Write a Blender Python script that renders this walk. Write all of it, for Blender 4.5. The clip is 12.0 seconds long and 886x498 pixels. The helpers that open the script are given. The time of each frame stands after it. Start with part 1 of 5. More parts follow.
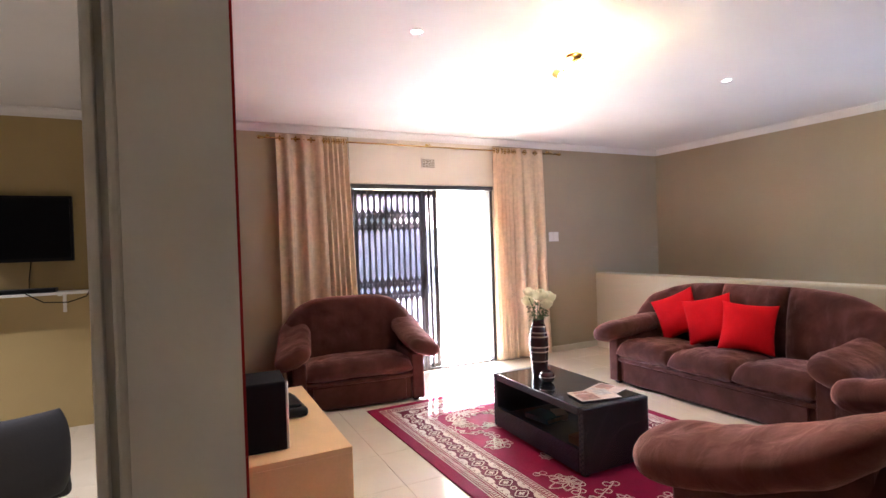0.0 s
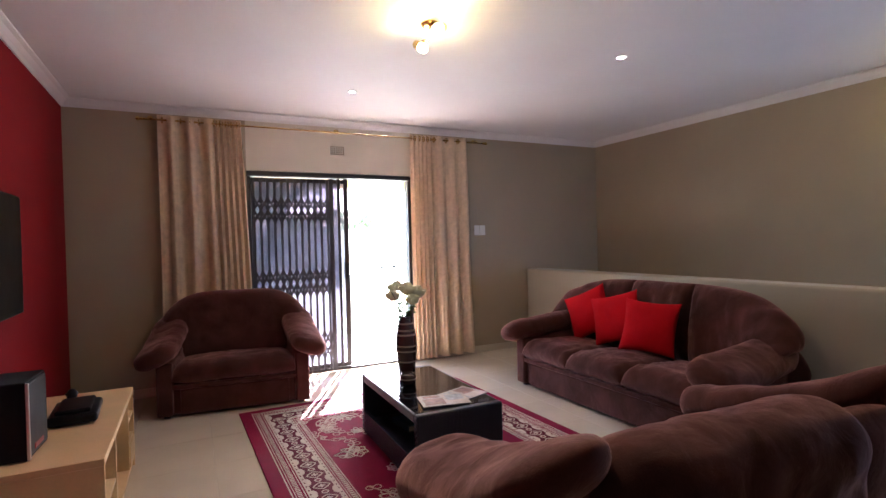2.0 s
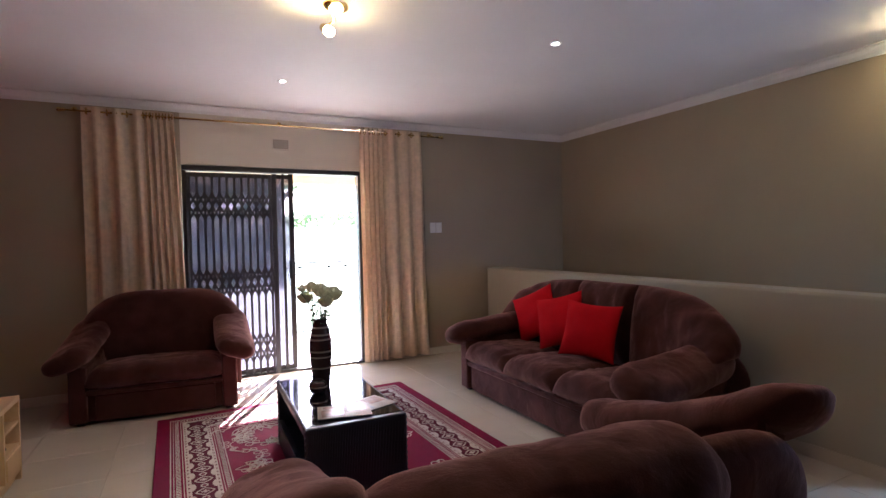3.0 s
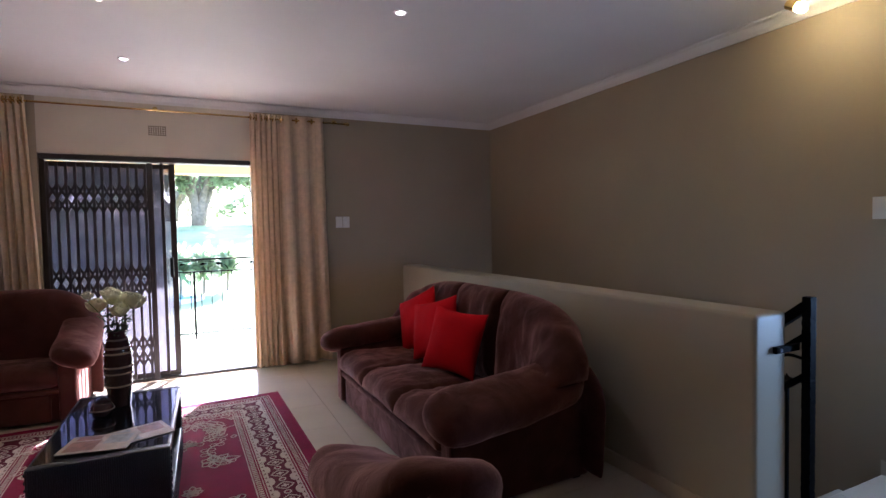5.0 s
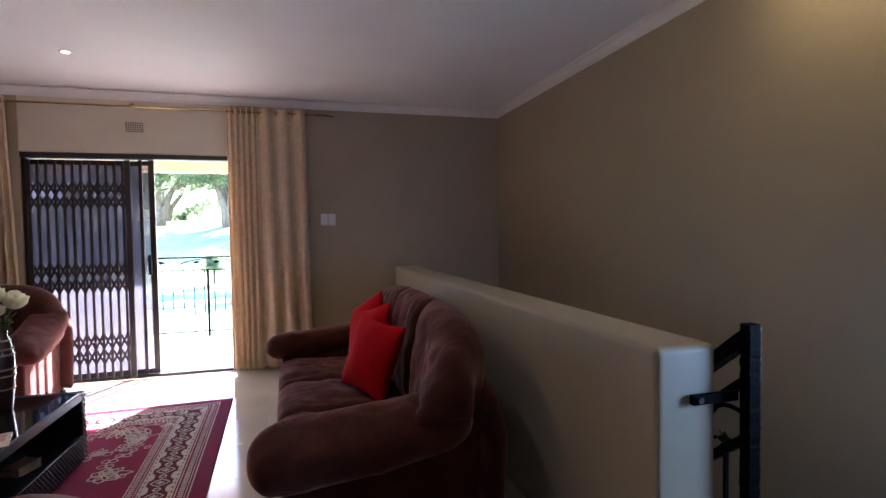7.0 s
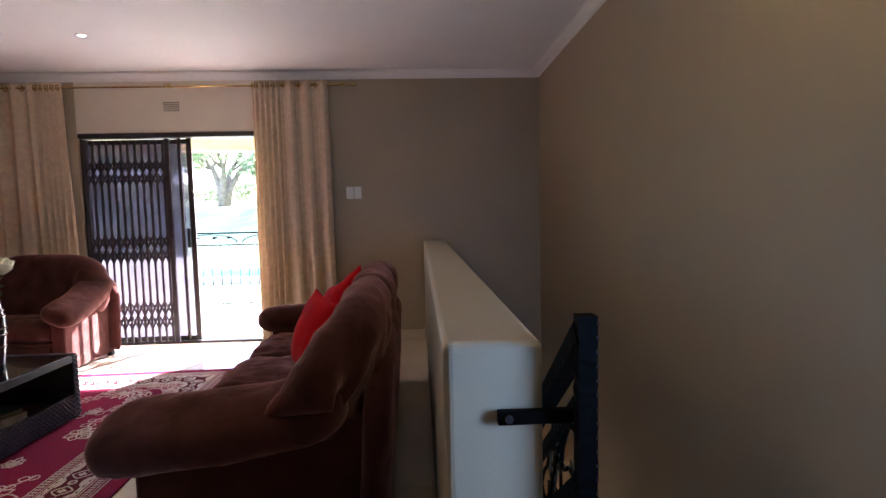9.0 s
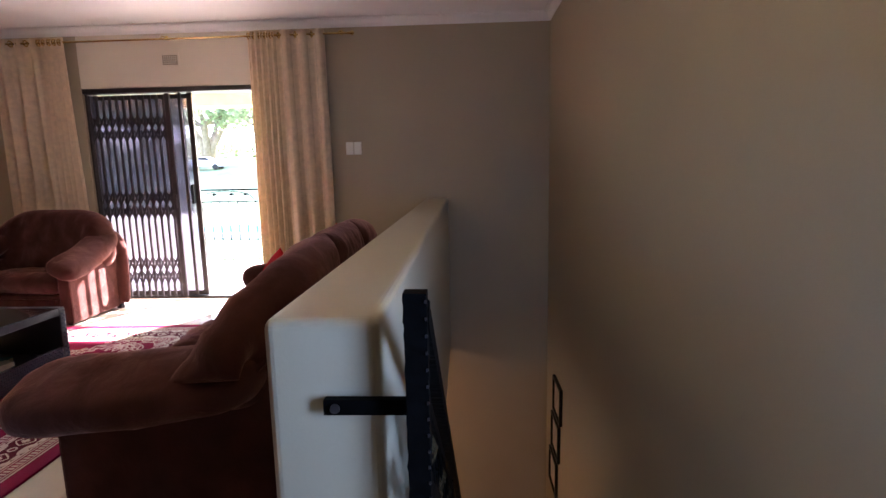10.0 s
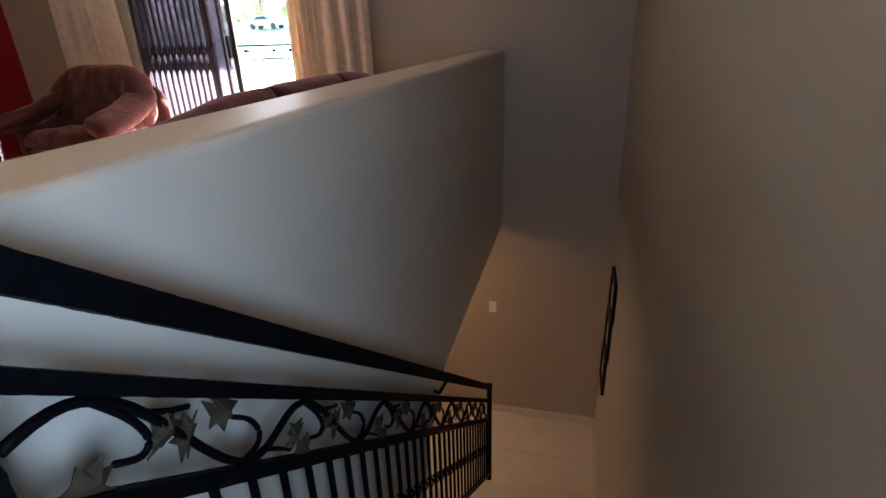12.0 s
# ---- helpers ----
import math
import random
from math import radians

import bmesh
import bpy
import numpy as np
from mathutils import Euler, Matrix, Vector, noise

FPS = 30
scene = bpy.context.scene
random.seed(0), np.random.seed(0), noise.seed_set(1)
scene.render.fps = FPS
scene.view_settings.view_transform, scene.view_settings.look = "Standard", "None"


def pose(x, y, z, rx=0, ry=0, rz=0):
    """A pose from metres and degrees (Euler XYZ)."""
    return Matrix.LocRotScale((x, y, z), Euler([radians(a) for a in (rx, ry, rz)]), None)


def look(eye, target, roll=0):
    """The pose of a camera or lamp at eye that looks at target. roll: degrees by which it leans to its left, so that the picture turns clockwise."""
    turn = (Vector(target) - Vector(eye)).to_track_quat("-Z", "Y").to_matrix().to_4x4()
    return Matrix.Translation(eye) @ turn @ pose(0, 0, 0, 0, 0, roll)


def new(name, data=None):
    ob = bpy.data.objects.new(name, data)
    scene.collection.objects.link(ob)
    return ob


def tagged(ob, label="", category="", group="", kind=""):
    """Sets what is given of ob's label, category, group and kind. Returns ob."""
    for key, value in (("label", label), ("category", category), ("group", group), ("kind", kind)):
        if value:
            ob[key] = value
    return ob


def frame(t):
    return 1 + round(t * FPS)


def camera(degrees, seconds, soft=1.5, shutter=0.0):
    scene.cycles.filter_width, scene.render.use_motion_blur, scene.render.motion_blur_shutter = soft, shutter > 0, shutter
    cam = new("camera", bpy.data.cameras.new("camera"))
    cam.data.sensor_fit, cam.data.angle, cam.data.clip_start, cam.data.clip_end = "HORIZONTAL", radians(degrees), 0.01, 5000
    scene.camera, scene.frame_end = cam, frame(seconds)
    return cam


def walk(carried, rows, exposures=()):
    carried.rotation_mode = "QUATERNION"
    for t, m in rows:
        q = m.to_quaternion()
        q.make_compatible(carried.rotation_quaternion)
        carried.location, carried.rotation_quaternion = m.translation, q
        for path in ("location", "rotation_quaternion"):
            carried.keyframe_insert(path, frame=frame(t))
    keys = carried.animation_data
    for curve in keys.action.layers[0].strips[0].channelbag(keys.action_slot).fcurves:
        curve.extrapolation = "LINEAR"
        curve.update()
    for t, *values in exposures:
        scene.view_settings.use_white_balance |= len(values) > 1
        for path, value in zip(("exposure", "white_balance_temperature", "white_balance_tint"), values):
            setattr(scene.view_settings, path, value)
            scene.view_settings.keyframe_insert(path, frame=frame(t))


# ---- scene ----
cam = camera(81.5, 12.0)
PATH = [
    (0, (1.396, 0.197, 1.441), (2.281, 1.991, 1.418), -1.9),
    (0.5, (1.628, 0.198, 1.433), (2.521, 1.987, 1.404), -1.5),
    (1, (1.875, 0.165, 1.401), (2.766, 1.956, 1.375), -1.6),
    (1.5, (2.147, 0.094, 1.388), (3.036, 1.885, 1.359), -1.5),
    (2, (2.396, 0.069, 1.35), (3.284, 1.86, 1.321), -1.4),
    (2.5, (2.69, 0.036, 1.367), (3.573, 1.83, 1.332), -1.3),
    (3, (2.977, 0.033, 1.345), (3.862, 1.825, 1.305), -1.3),
    (3.2, (3.09, 0.018, 1.324), (3.98, 1.809, 1.29), -1.4),
    (5, (4.12, -0.026, 1.371), (4.989, 1.774, 1.297), -1.1),
    (5.5, (4.395, 0.002, 1.35), (5.234, 1.816, 1.277), -0.9),
    (6, (4.7, 0.037, 1.376), (5.486, 1.874, 1.3), -0.8),
    (6.5, (4.967, 0.068, 1.354), (5.68, 1.935, 1.282), -0.8),
    (7, (5.234, 0.081, 1.339), (5.788, 2.002, 1.27), -0.9),
    (7.2, (5.298, 0.098, 1.34), (5.799, 2.033, 1.271), -0.8),
    (9, (6.207, 0.27, 1.264), (6.298, 2.262, 1.121), -1.3),
    (9.5, (6.424, 0.376, 1.247), (6.417, 2.364, 1.03), -1.1),
    (10, (6.632, 0.448, 1.25), (6.544, 2.423, 0.947), -1.2),
    (10.5, (6.829, 0.585, 1.217), (6.644, 2.537, 0.822), -1.4),
    (11, (6.968, 0.738, 1.169), (6.656, 2.645, 0.651), -1.7),
    (11.5, (7.027, 0.918, 1.155), (6.622, 2.769, 0.512), -1.7),
    (12, (7.076, 1.068, 1.136), (6.599, 2.848, 0.356), -2.0),
]
EXPOSURES = [(0.0, 5.58, 5650, 23), (1.0, 4.98, 5650, 26), (2.0, 4.51, 5600, 27), (3.0, 4.06, 5550, 27), (5.0, 3.75, 5500, 27), (8.0, 3.86, 5550, 27), (9.5, 4.18, 5950, 29), (11.0, 4.42, 6150, 34), (12.0, 4.42, 5950, 28)]
walk(cam, [(t, look(eye, target, roll)) for t, eye, target, roll in PATH], EXPOSURES)

# ---- world, sun and large lights ----
world = bpy.data.worlds.new("sky")
world.use_nodes = True
scene.world = world
SUN_EL, SUN_AZ = radians(28), math.atan2(0.433, 0.90)
wn = world.node_tree.nodes
sky = wn.new("ShaderNodeTexSky")
sky.sky_type, sky.sun_disc = "NISHITA", False
sky.sun_elevation, sky.sun_rotation = SUN_EL, SUN_AZ
wn["Background"].inputs["Strength"].default_value = 0.15
world.node_tree.links.new(sky.outputs[0], wn["Background"].inputs["Color"])
sun_dir = Vector((math.sin(SUN_AZ) * math.cos(SUN_EL), math.cos(SUN_AZ) * math.cos(SUN_EL), math.sin(SUN_EL)))
sun_data = bpy.data.lights.new("sun", "SUN")
sun_data.energy, sun_data.angle, sun_data.color = 5.0, radians(0.6), (1.0, 0.94, 0.86)
new("sun", sun_data).matrix_world = look(sun_dir * 30, (0, 0, 0))


def lamp(name, kind, place, target, energy, color, size=0.05, size_y=None, angle=None):
    data = bpy.data.lights.new(name, kind)
    data.energy, data.color = energy, color
    if kind == "AREA":
        data.size = size
        if size_y:
            data.shape, data.size_y = "RECTANGLE", size_y
    else:
        data.shadow_soft_size = size
    if angle:
        data.spot_size, data.spot_blend = radians(angle), 0.7
    ob = new(name, data)
    ob.matrix_world = look(place, target)
    return ob


WARM = (1.0, 0.68, 0.14)
lamp("door_daylight", "AREA", (4.1, 6.5, 1.2), (3.3, 3.2, 0.35), 1.5, (0.93, 0.96, 1.0), 2.4, 2.0)
lamp("landing_daylight", "AREA", (7.42, 0.84, 1.0), (6.42, 1.60, 0.80), 1.5, (0.45, 0.72, 1.0), 0.6, 0.6).data.spread = radians(160)
# unseen fill under the lower ceiling, added to warm the downstairs floor
lamp("downstairs_fill", "AREA", (5.7, 4.6, -0.42), (5.8, 4.6, -2.6), 0.5, (1.0, 0.54, 0.20), 0.4, 0.4)

# ---- materials ----
MATS = {}


def material(name, color, rough=0.6, metal=0.0, vary=0.12, scale=6.0, bump=0.15, fine=90.0, coat=0.0, sheen=0.0, dark=None, spec=0.5):
    """A painted, woven or polished surface: broad stains, fine grain and relief."""
    if name in MATS:
        return MATS[name]
    m = bpy.data.materials.new(name)
    m.use_nodes = True
    nt, n = m.node_tree, m.node_tree.nodes
    b = n["Principled BSDF"]
    co = n.new("ShaderNodeTexCoord")
    big, small = n.new("ShaderNodeTexNoise"), n.new("ShaderNodeTexNoise")
    big.inputs["Scale"].default_value, big.inputs["Detail"].default_value = scale, 4
    small.inputs["Scale"].default_value, small.inputs["Detail"].default_value = fine, 3
    for t in (big, small):
        nt.links.new(co.outputs["Object"], t.inputs["Vector"])
    mix = n.new("ShaderNodeMix")
    mix.data_type = "RGBA"
    lo = dark or tuple(c * (1 - vary) for c in color)
    hi = tuple(min(1, c * (1 + vary * 0.6)) for c in color)
    mix.inputs["A"].default_value, mix.inputs["B"].default_value = (*lo, 1), (*hi, 1)
    add = n.new("ShaderNodeMath")
    add.operation, add.inputs[1].default_value = "MULTIPLY_ADD", 0.3
    ramp = n.new("ShaderNodeMapRange")
    ramp.inputs["From Min"].default_value, ramp.inputs["From Max"].default_value = 0.42, 0.88
    nt.links.new(small.outputs["Fac"], add.inputs[0])
    nt.links.new(big.outputs["Fac"], add.inputs[2])
    nt.links.new(add.outputs[0], ramp.inputs["Value"])
    nt.links.new(ramp.outputs[0], mix.inputs["Factor"])
    nt.links.new(mix.outputs["Result"], b.inputs["Base Color"])
    rr = n.new("ShaderNodeMapRange")
    rr.inputs["To Min"].default_value, rr.inputs["To Max"].default_value = max(0.02, rough * 0.85), min(1, rough * 1.15)
    nt.links.new(big.outputs["Fac"], rr.inputs["Value"])
    nt.links.new(rr.outputs[0], b.inputs["Roughness"])
    b.inputs["Metallic"].default_value = metal
    b.inputs["Coat Weight"].default_value = coat
    b.inputs["Coat Roughness"].default_value = 0.1
    b.inputs["Sheen Weight"].default_value = sheen
    b.inputs["Specular IOR Level"].default_value = spec
    if bump:
        bp = n.new("ShaderNodeBump")
        bp.inputs["Strength"].default_value, bp.inputs["Distance"].default_value = bump, 0.004
        nt.links.new(small.outputs["Fac"], bp.inputs["Height"])
        nt.links.new(bp.outputs[0], b.inputs["Normal"])
    MATS[name] = m
    return m


def emitter(name, color, strength):
    if name in MATS:
        return MATS[name]
    m = bpy.data.materials.new(name)
    m.use_nodes = True
    b = m.node_tree.nodes["Principled BSDF"]
    b.inputs["Base Color"].default_value = (*color, 1)
    b.inputs["Emission Color"].default_value = (*color, 1)
    b.inputs["Emission Strength"].default_value = strength
    MATS[name] = m
    return m


def glass(name, tint=(0.9, 0.95, 0.95), rough=0.02, cloudiness=0.0):
    """Thin window glass with a Fresnel gloss and a cloudy translucent film."""
    m = bpy.data.materials.new(name)
    m.use_nodes = True
    nt, n = m.node_tree, m.node_tree.nodes
    n.remove(n["Principled BSDF"])
    tr, gl, mx, fr = (n.new("ShaderNode" + k) for k in ("BsdfTransparent", "BsdfGlossy", "MixShader", "Fresnel"))
    tr.inputs["Color"].default_value = (*tint, 1)
    gl.inputs["Roughness"].default_value = rough
    fr.inputs["IOR"].default_value = 1.5
    nt.links.new(fr.outputs[0], mx.inputs[0])
    film, haze, cloud, span, co = (n.new("ShaderNode" + k) for k in ("MixShader", "BsdfTranslucent", "TexNoise", "MapRange", "TexCoord"))
    haze.inputs["Color"].default_value = (0.60, 0.59, 0.63, 1)
    cloud.inputs["Scale"].default_value, cloud.inputs["Detail"].default_value = 2.5, 4
    span.inputs["To Min"].default_value, span.inputs["To Max"].default_value = cloudiness * 0.6, cloudiness * 1.4
    nt.links.new(co.outputs["Object"], cloud.inputs["Vector"])
    nt.links.new(cloud.outputs["Fac"], span.inputs["Value"])
    nt.links.new(span.outputs[0], film.inputs[0])
    nt.links.new(tr.outputs[0], film.inputs[1])
    nt.links.new(haze.outputs[0], film.inputs[2])
    nt.links.new(film.outputs[0], mx.inputs[1])
    nt.links.new(gl.outputs[0], mx.inputs[2])
    nt.links.new(mx.outputs[0], n["Material Output"].inputs["Surface"])
    return m


PAINT = material("khaki_wall_paint", (0.372, 0.304, 0.212), 0.55, vary=0.05, scale=2.0, bump=0.12, fine=160)
CREAM = material("cream_wall_paint", (0.42, 0.37, 0.28), 0.45, vary=0.05, scale=2.0, bump=0.12, fine=160)
LINTEL = material("pale_wall_paint", (0.66, 0.60, 0.49), 0.5, vary=0.05, scale=2.0, bump=0.12, fine=160)
RED = material("red_wall_paint", (0.25, 0.013, 0.017), 0.7, vary=0.08, scale=2.0, bump=0.12, fine=160, spec=0.1)
YELLOW = material("ochre_wall_paint", (0.40, 0.30, 0.13), 0.5, vary=0.06, scale=2.0)
WHITE = material("white_ceiling_paint", (0.76, 0.745, 0.75), 0.7, vary=0.04, scale=1.5, bump=0.08)
JAMB = material("white_gloss_paint", (0.62, 0.60, 0.56), 0.35, vary=0.05)
TILE = material("polished_porcelain_tile", (0.60, 0.532, 0.42), 0.12, vary=0.06, scale=3.0, bump=0.01)
GROUT = material("beige_grout", (0.57, 0.505, 0.40), 0.7)
PLASTER = material("cream_exterior_plaster", (0.72, 0.55, 0.31), 0.8)
BROWN = material("brown_velour", (0.066, 0.0225, 0.0183), 0.95, vary=0.4, scale=6.0, bump=0.3, fine=240, sheen=0.3, spec=0.04)
bt = BROWN.node_tree
vel = bt.nodes["Principled BSDF"]
vel.inputs["Sheen Tint"].default_value, vel.inputs["Sheen Roughness"].default_value = (0.85, 0.47, 0.41, 1), 0.45
crease, crush = bt.nodes.new("ShaderNodeTexNoise"), bt.nodes.new("ShaderNodeBump")
crease.inputs["Scale"].default_value, crease.inputs["Detail"].default_value, crease.inputs["Distortion"].default_value = 8.0, 3, 0.5
crush.inputs["Strength"].default_value, crush.inputs["Distance"].default_value = 0.5, 0.02
bt.links.new(crease.outputs["Fac"], crush.inputs["Height"])
for node in bt.nodes:
    if node.type == "TEX_COORD":
        bt.links.new(node.outputs["Object"], crease.inputs["Vector"])
    if node.type == "BUMP" and node.name != crush.name:
        bt.links.new(crush.outputs[0], node.inputs["Normal"])
nap = bt.nodes.new("ShaderNodeMapRange")
nap.inputs["From Min"].default_value, nap.inputs["From Max"].default_value = 0.35, 0.65
nap.inputs["To Min"].default_value, nap.inputs["To Max"].default_value = 0.35, 0.75
bt.links.new(crease.outputs["Fac"], nap.inputs["Value"])
bt.links.new(nap.outputs[0], vel.inputs["Sheen Weight"])
CUSHION = material("scarlet_cushion_cloth", (0.50, 0.007, 0.010), 0.9, vary=0.12, scale=6.0, bump=0.3, fine=300, spec=0.08)
BLACK = material("black_gloss_plastic", (0.005, 0.005, 0.006), 0.4, bump=0.02, spec=0.2)
IRON = material("black_wrought_iron", (0.0018, 0.0018, 0.0022), 0.6, vary=0.4, scale=30, bump=0.3, fine=60, spec=0.04)
GATE = material("dark_bronze_gate_paint", (0.028, 0.022, 0.024), 0.4, vary=0.3)
FRAME = material("bronze_aluminium", (0.035, 0.026, 0.022), 0.4, metal=0.3, bump=0.02)
CURTAIN = material("gold_damask_cloth", (0.80, 0.65, 0.48), 0.5, vary=0.20, scale=22.0, bump=0.25, fine=120, sheen=0.1)
cl = CURTAIN.node_tree
stripe, wide_stripe = cl.nodes.new("ShaderNodeTexWave"), cl.nodes.new("ShaderNodeMapRange")
stripe.inputs["Scale"].default_value, stripe.inputs["Distortion"].default_value = 5.0, 0.4
wide_stripe.inputs["To Min"].default_value, wide_stripe.inputs["To Max"].default_value = 0.26, 0.62
cl.links.new(cl.nodes["Texture Coordinate"].outputs["Object"], stripe.inputs["Vector"])
cl.links.new(stripe.outputs["Fac"], wide_stripe.inputs["Value"])
cl.links.new(wide_stripe.outputs[0], cl.nodes["Principled BSDF"].inputs["Roughness"])
trn, mixs = cl.nodes.new("ShaderNodeBsdfTranslucent"), cl.nodes.new("ShaderNodeMixShader")
trn.inputs["Color"].default_value = (0.88, 0.72, 0.50, 1)
mixs.inputs[0].default_value = 0.36
cl.links.new(cl.nodes["Principled BSDF"].outputs[0], mixs.inputs[1])
cl.links.new(trn.outputs[0], mixs.inputs[2])
cl.links.new(mixs.outputs[0], cl.nodes["Material Output"].inputs["Surface"])
BRASS = material("polished_brass", (0.72, 0.52, 0.20), 0.22, metal=1.0, bump=0.02)
MAPLE = material("pale_maple_veneer", (0.66, 0.45, 0.23), 0.4, vary=0.12, scale=4.0, bump=0.05)
RUGRED = material("crimson_rug_pile", (0.19, 0.006, 0.036), 0.95, vary=0.15, scale=12, bump=0.6, fine=300, spec=0.1)
RUGPALE = material("cream_rug_pile", (0.55, 0.47, 0.40), 0.95, vary=0.15, scale=12, bump=0.6, fine=300, spec=0.1)
RUGDARK = material("maroon_rug_pile", (0.10, 0.012, 0.025), 0.95, vary=0.15, scale=12, bump=0.6, fine=300, spec=0.1)
SWITCH = material("white_switch_plastic", (0.78, 0.77, 0.74), 0.35, vary=0.03, bump=0)
RING = material("satin_nickel_ring", (0.6, 0.58, 0.55), 0.3, metal=0.8)
PAPER = material("printed_paper", (0.50, 0.43, 0.39), 0.6, vary=0.3, scale=14)

# ---- building helpers ----


def part(name, bm, mat, parent=None, label="", smooth=False, loc=(0, 0, 0)):
    """Links a bmesh as one mesh object under a thing or a part."""
    if name.startswith("#"):
        name = name[1:]
    me = bpy.data.meshes.new(name)
    bmesh.ops.recalc_face_normals(bm, faces=bm.faces)
    bm.to_mesh(me)
    bm.free()
    for m in mat if isinstance(mat, (list, tuple)) else [mat]:
        me.materials.append(m)
    if smooth:
        me.polygons.foreach_set("use_smooth", [True] * len(me.polygons))
    ob = new(name, me)
    ob.location = loc
    if parent:
        ob.parent = parent
    if label:
        tagged(ob, label)
    return ob


def group(name, m=None, label="", category="", grp="", kind=""):
    ob = new(name)
    ob.empty_display_size = 0.1
    if m is not None:
        ob.matrix_basis = m
    return tagged(ob, label, category, grp, kind)


def box(bm, lo, hi, bevel=0.0, seg=2, mi=0):
    """Adds a box from corner lo to corner hi, with its edges rounded."""
    lo, hi = Vector(lo), Vector(hi)
    made = bmesh.ops.create_cube(bm, size=1, matrix=Matrix.LocRotScale((lo + hi) / 2, None, hi - lo))
    faces = list({f for v in made["verts"] for f in v.link_faces})
    for f in faces:
        f.material_index = mi
    if bevel:
        edges = list({e for v in made["verts"] for e in v.link_edges})
        res = bmesh.ops.bevel(bm, geom=edges, offset=bevel, segments=seg, profile=0.5, affect="EDGES")
        for f in res["faces"]:
            f.material_index = mi
    return bm


def boxed(name, lo, hi, mat, parent=None, bevel=0.0, seg=2, label="", kind="", smooth=False):
    ob = part(name, box(bmesh.new(), lo, hi, bevel, seg), mat, parent, label, smooth)
    return tagged(ob, kind=kind)


def prism(bm, pts, axis, a, b, mi=0):
    """A solid with the outline pts, pushed along an axis from a to b. pts are (x, y), (x, z) or (y, z)."""
    def at(p, d):
        return {"z": (p[0], p[1], d), "y": (p[0], d, p[1]), "x": (d, p[0], p[1])}[axis]
    low, high = [bm.verts.new(at(p, a)) for p in pts], [bm.verts.new(at(p, b)) for p in pts]
    n = len(pts)
    for k in range(n):
        bm.faces.new((low[k], low[(k + 1) % n], high[(k + 1) % n], high[k])).material_index = mi
    bm.faces.new(low[::-1]).material_index = mi
    bm.faces.new(high).material_index = mi
    return bm


def rod(bm, a, b, r, n=10, r2=None, mi=0):
    a, b = Vector(a), Vector(b)
    rot = (b - a).to_track_quat("Z", "Y").to_matrix().to_4x4()
    made = bmesh.ops.create_cone(bm, cap_ends=True, segments=n, radius1=r, radius2=r if r2 is None else r2, depth=(b - a).length, matrix=Matrix.Translation((a + b) / 2) @ rot)
    for f in {f for v in made["verts"] for f in v.link_faces}:
        f.material_index = mi
    return bm


def bar(bm, a, b, w, h):
    """A flat bar from a to b, w wide across and h tall."""
    a, b = Vector(a), Vector(b)
    rot = (b - a).to_track_quat("Y", "Z").to_matrix().to_4x4()
    bmesh.ops.create_cube(bm, size=1, matrix=Matrix.Translation((a + b) / 2) @ rot @ Matrix.Diagonal((w, (b - a).length, h, 1)))
    return bm


def forged(bm, a, b, w, h, seed=0.0, wave=0.0016):
    """A square bar from a to b with the uneven, hammered arrises of wrought iron."""
    a, b = Vector(a), Vector(b)
    q = (b - a).to_track_quat("Y", "Z")
    n = max(8, int((b - a).length / 0.012))
    rings = []
    for k in range(n + 1):
        c = a.lerp(b, k / n)
        rings.append([bm.verts.new(c + q @ Vector((sx * (w / 2 + wave * noise.noise(Vector((k * 0.55, sx * 3, sz * 5 + seed)))), 0, sz * (h / 2 + wave * noise.noise(Vector((k * 0.55, sx * 7, sz * 2 + seed + 9))))))) for sx, sz in ((-1, -1), (1, -1), (1, 1), (-1, 1))])
    for p, o in zip(rings, rings[1:]):
        for j in range(4):
            bm.faces.new((p[j], p[(j + 1) % 4], o[(j + 1) % 4], o[j]))
    bm.faces.new(rings[0][::-1])
    bm.faces.new(rings[-1])
    return bm


def tube(bm, pts, r, n=6, closed=False, mi=0):
    """A round tube along the points."""
    pts = [Vector(p) for p in pts]
    rings = []
    for k, p in enumerate(pts):
        t = (pts[min(k + 1, len(pts) - 1)] - pts[max(k - 1, 0)]) if not closed else (pts[(k + 1) % len(pts)] - pts[k - 1])
        q = t.to_track_quat("Z", "Y")
        rr = r[k] if isinstance(r, (list, tuple)) else r
        rings.append([bm.verts.new(p + q @ Vector((rr * math.cos(a), rr * math.sin(a), 0))) for a in (2 * math.pi * j / n for j in range(n))])
    for k in range(len(rings) - (0 if closed else 1)):
        a, b = rings[k], rings[(k + 1) % len(rings)]
        for j in range(n):
            bm.faces.new((a[j], a[(j + 1) % n], b[(j + 1) % n], b[j])).material_index = mi
    if not closed:
        bm.faces.new(rings[0][::-1]).material_index = mi
        bm.faces.new(rings[-1]).material_index = mi
    return bm


def lathe(bm, profile, n=24, mi=0):
    """A turned body: profile of (radius, height)."""
    rings = [[bm.verts.new((r * math.cos(2 * math.pi * j / n), r * math.sin(2 * math.pi * j / n), z)) for j in range(n)] for r, z in profile]
    for a, b in zip(rings, rings[1:]):
        for j in range(n):
            bm.faces.new((a[j], a[(j + 1) % n], b[(j + 1) % n], b[j])).material_index = mi
    bm.faces.new(rings[0][::-1]).material_index = mi
    bm.faces.new(rings[-1]).material_index = mi
    return bm


# ---- the plan ----
X0, X1, YD, CEIL = 1.456, 7.44, 5.46, 2.66
HW0, HW1, HWY, HWH = 6.25, 6.47, 1.353, 0.983
LOW = -2.63
STAIR_Y = 1.42


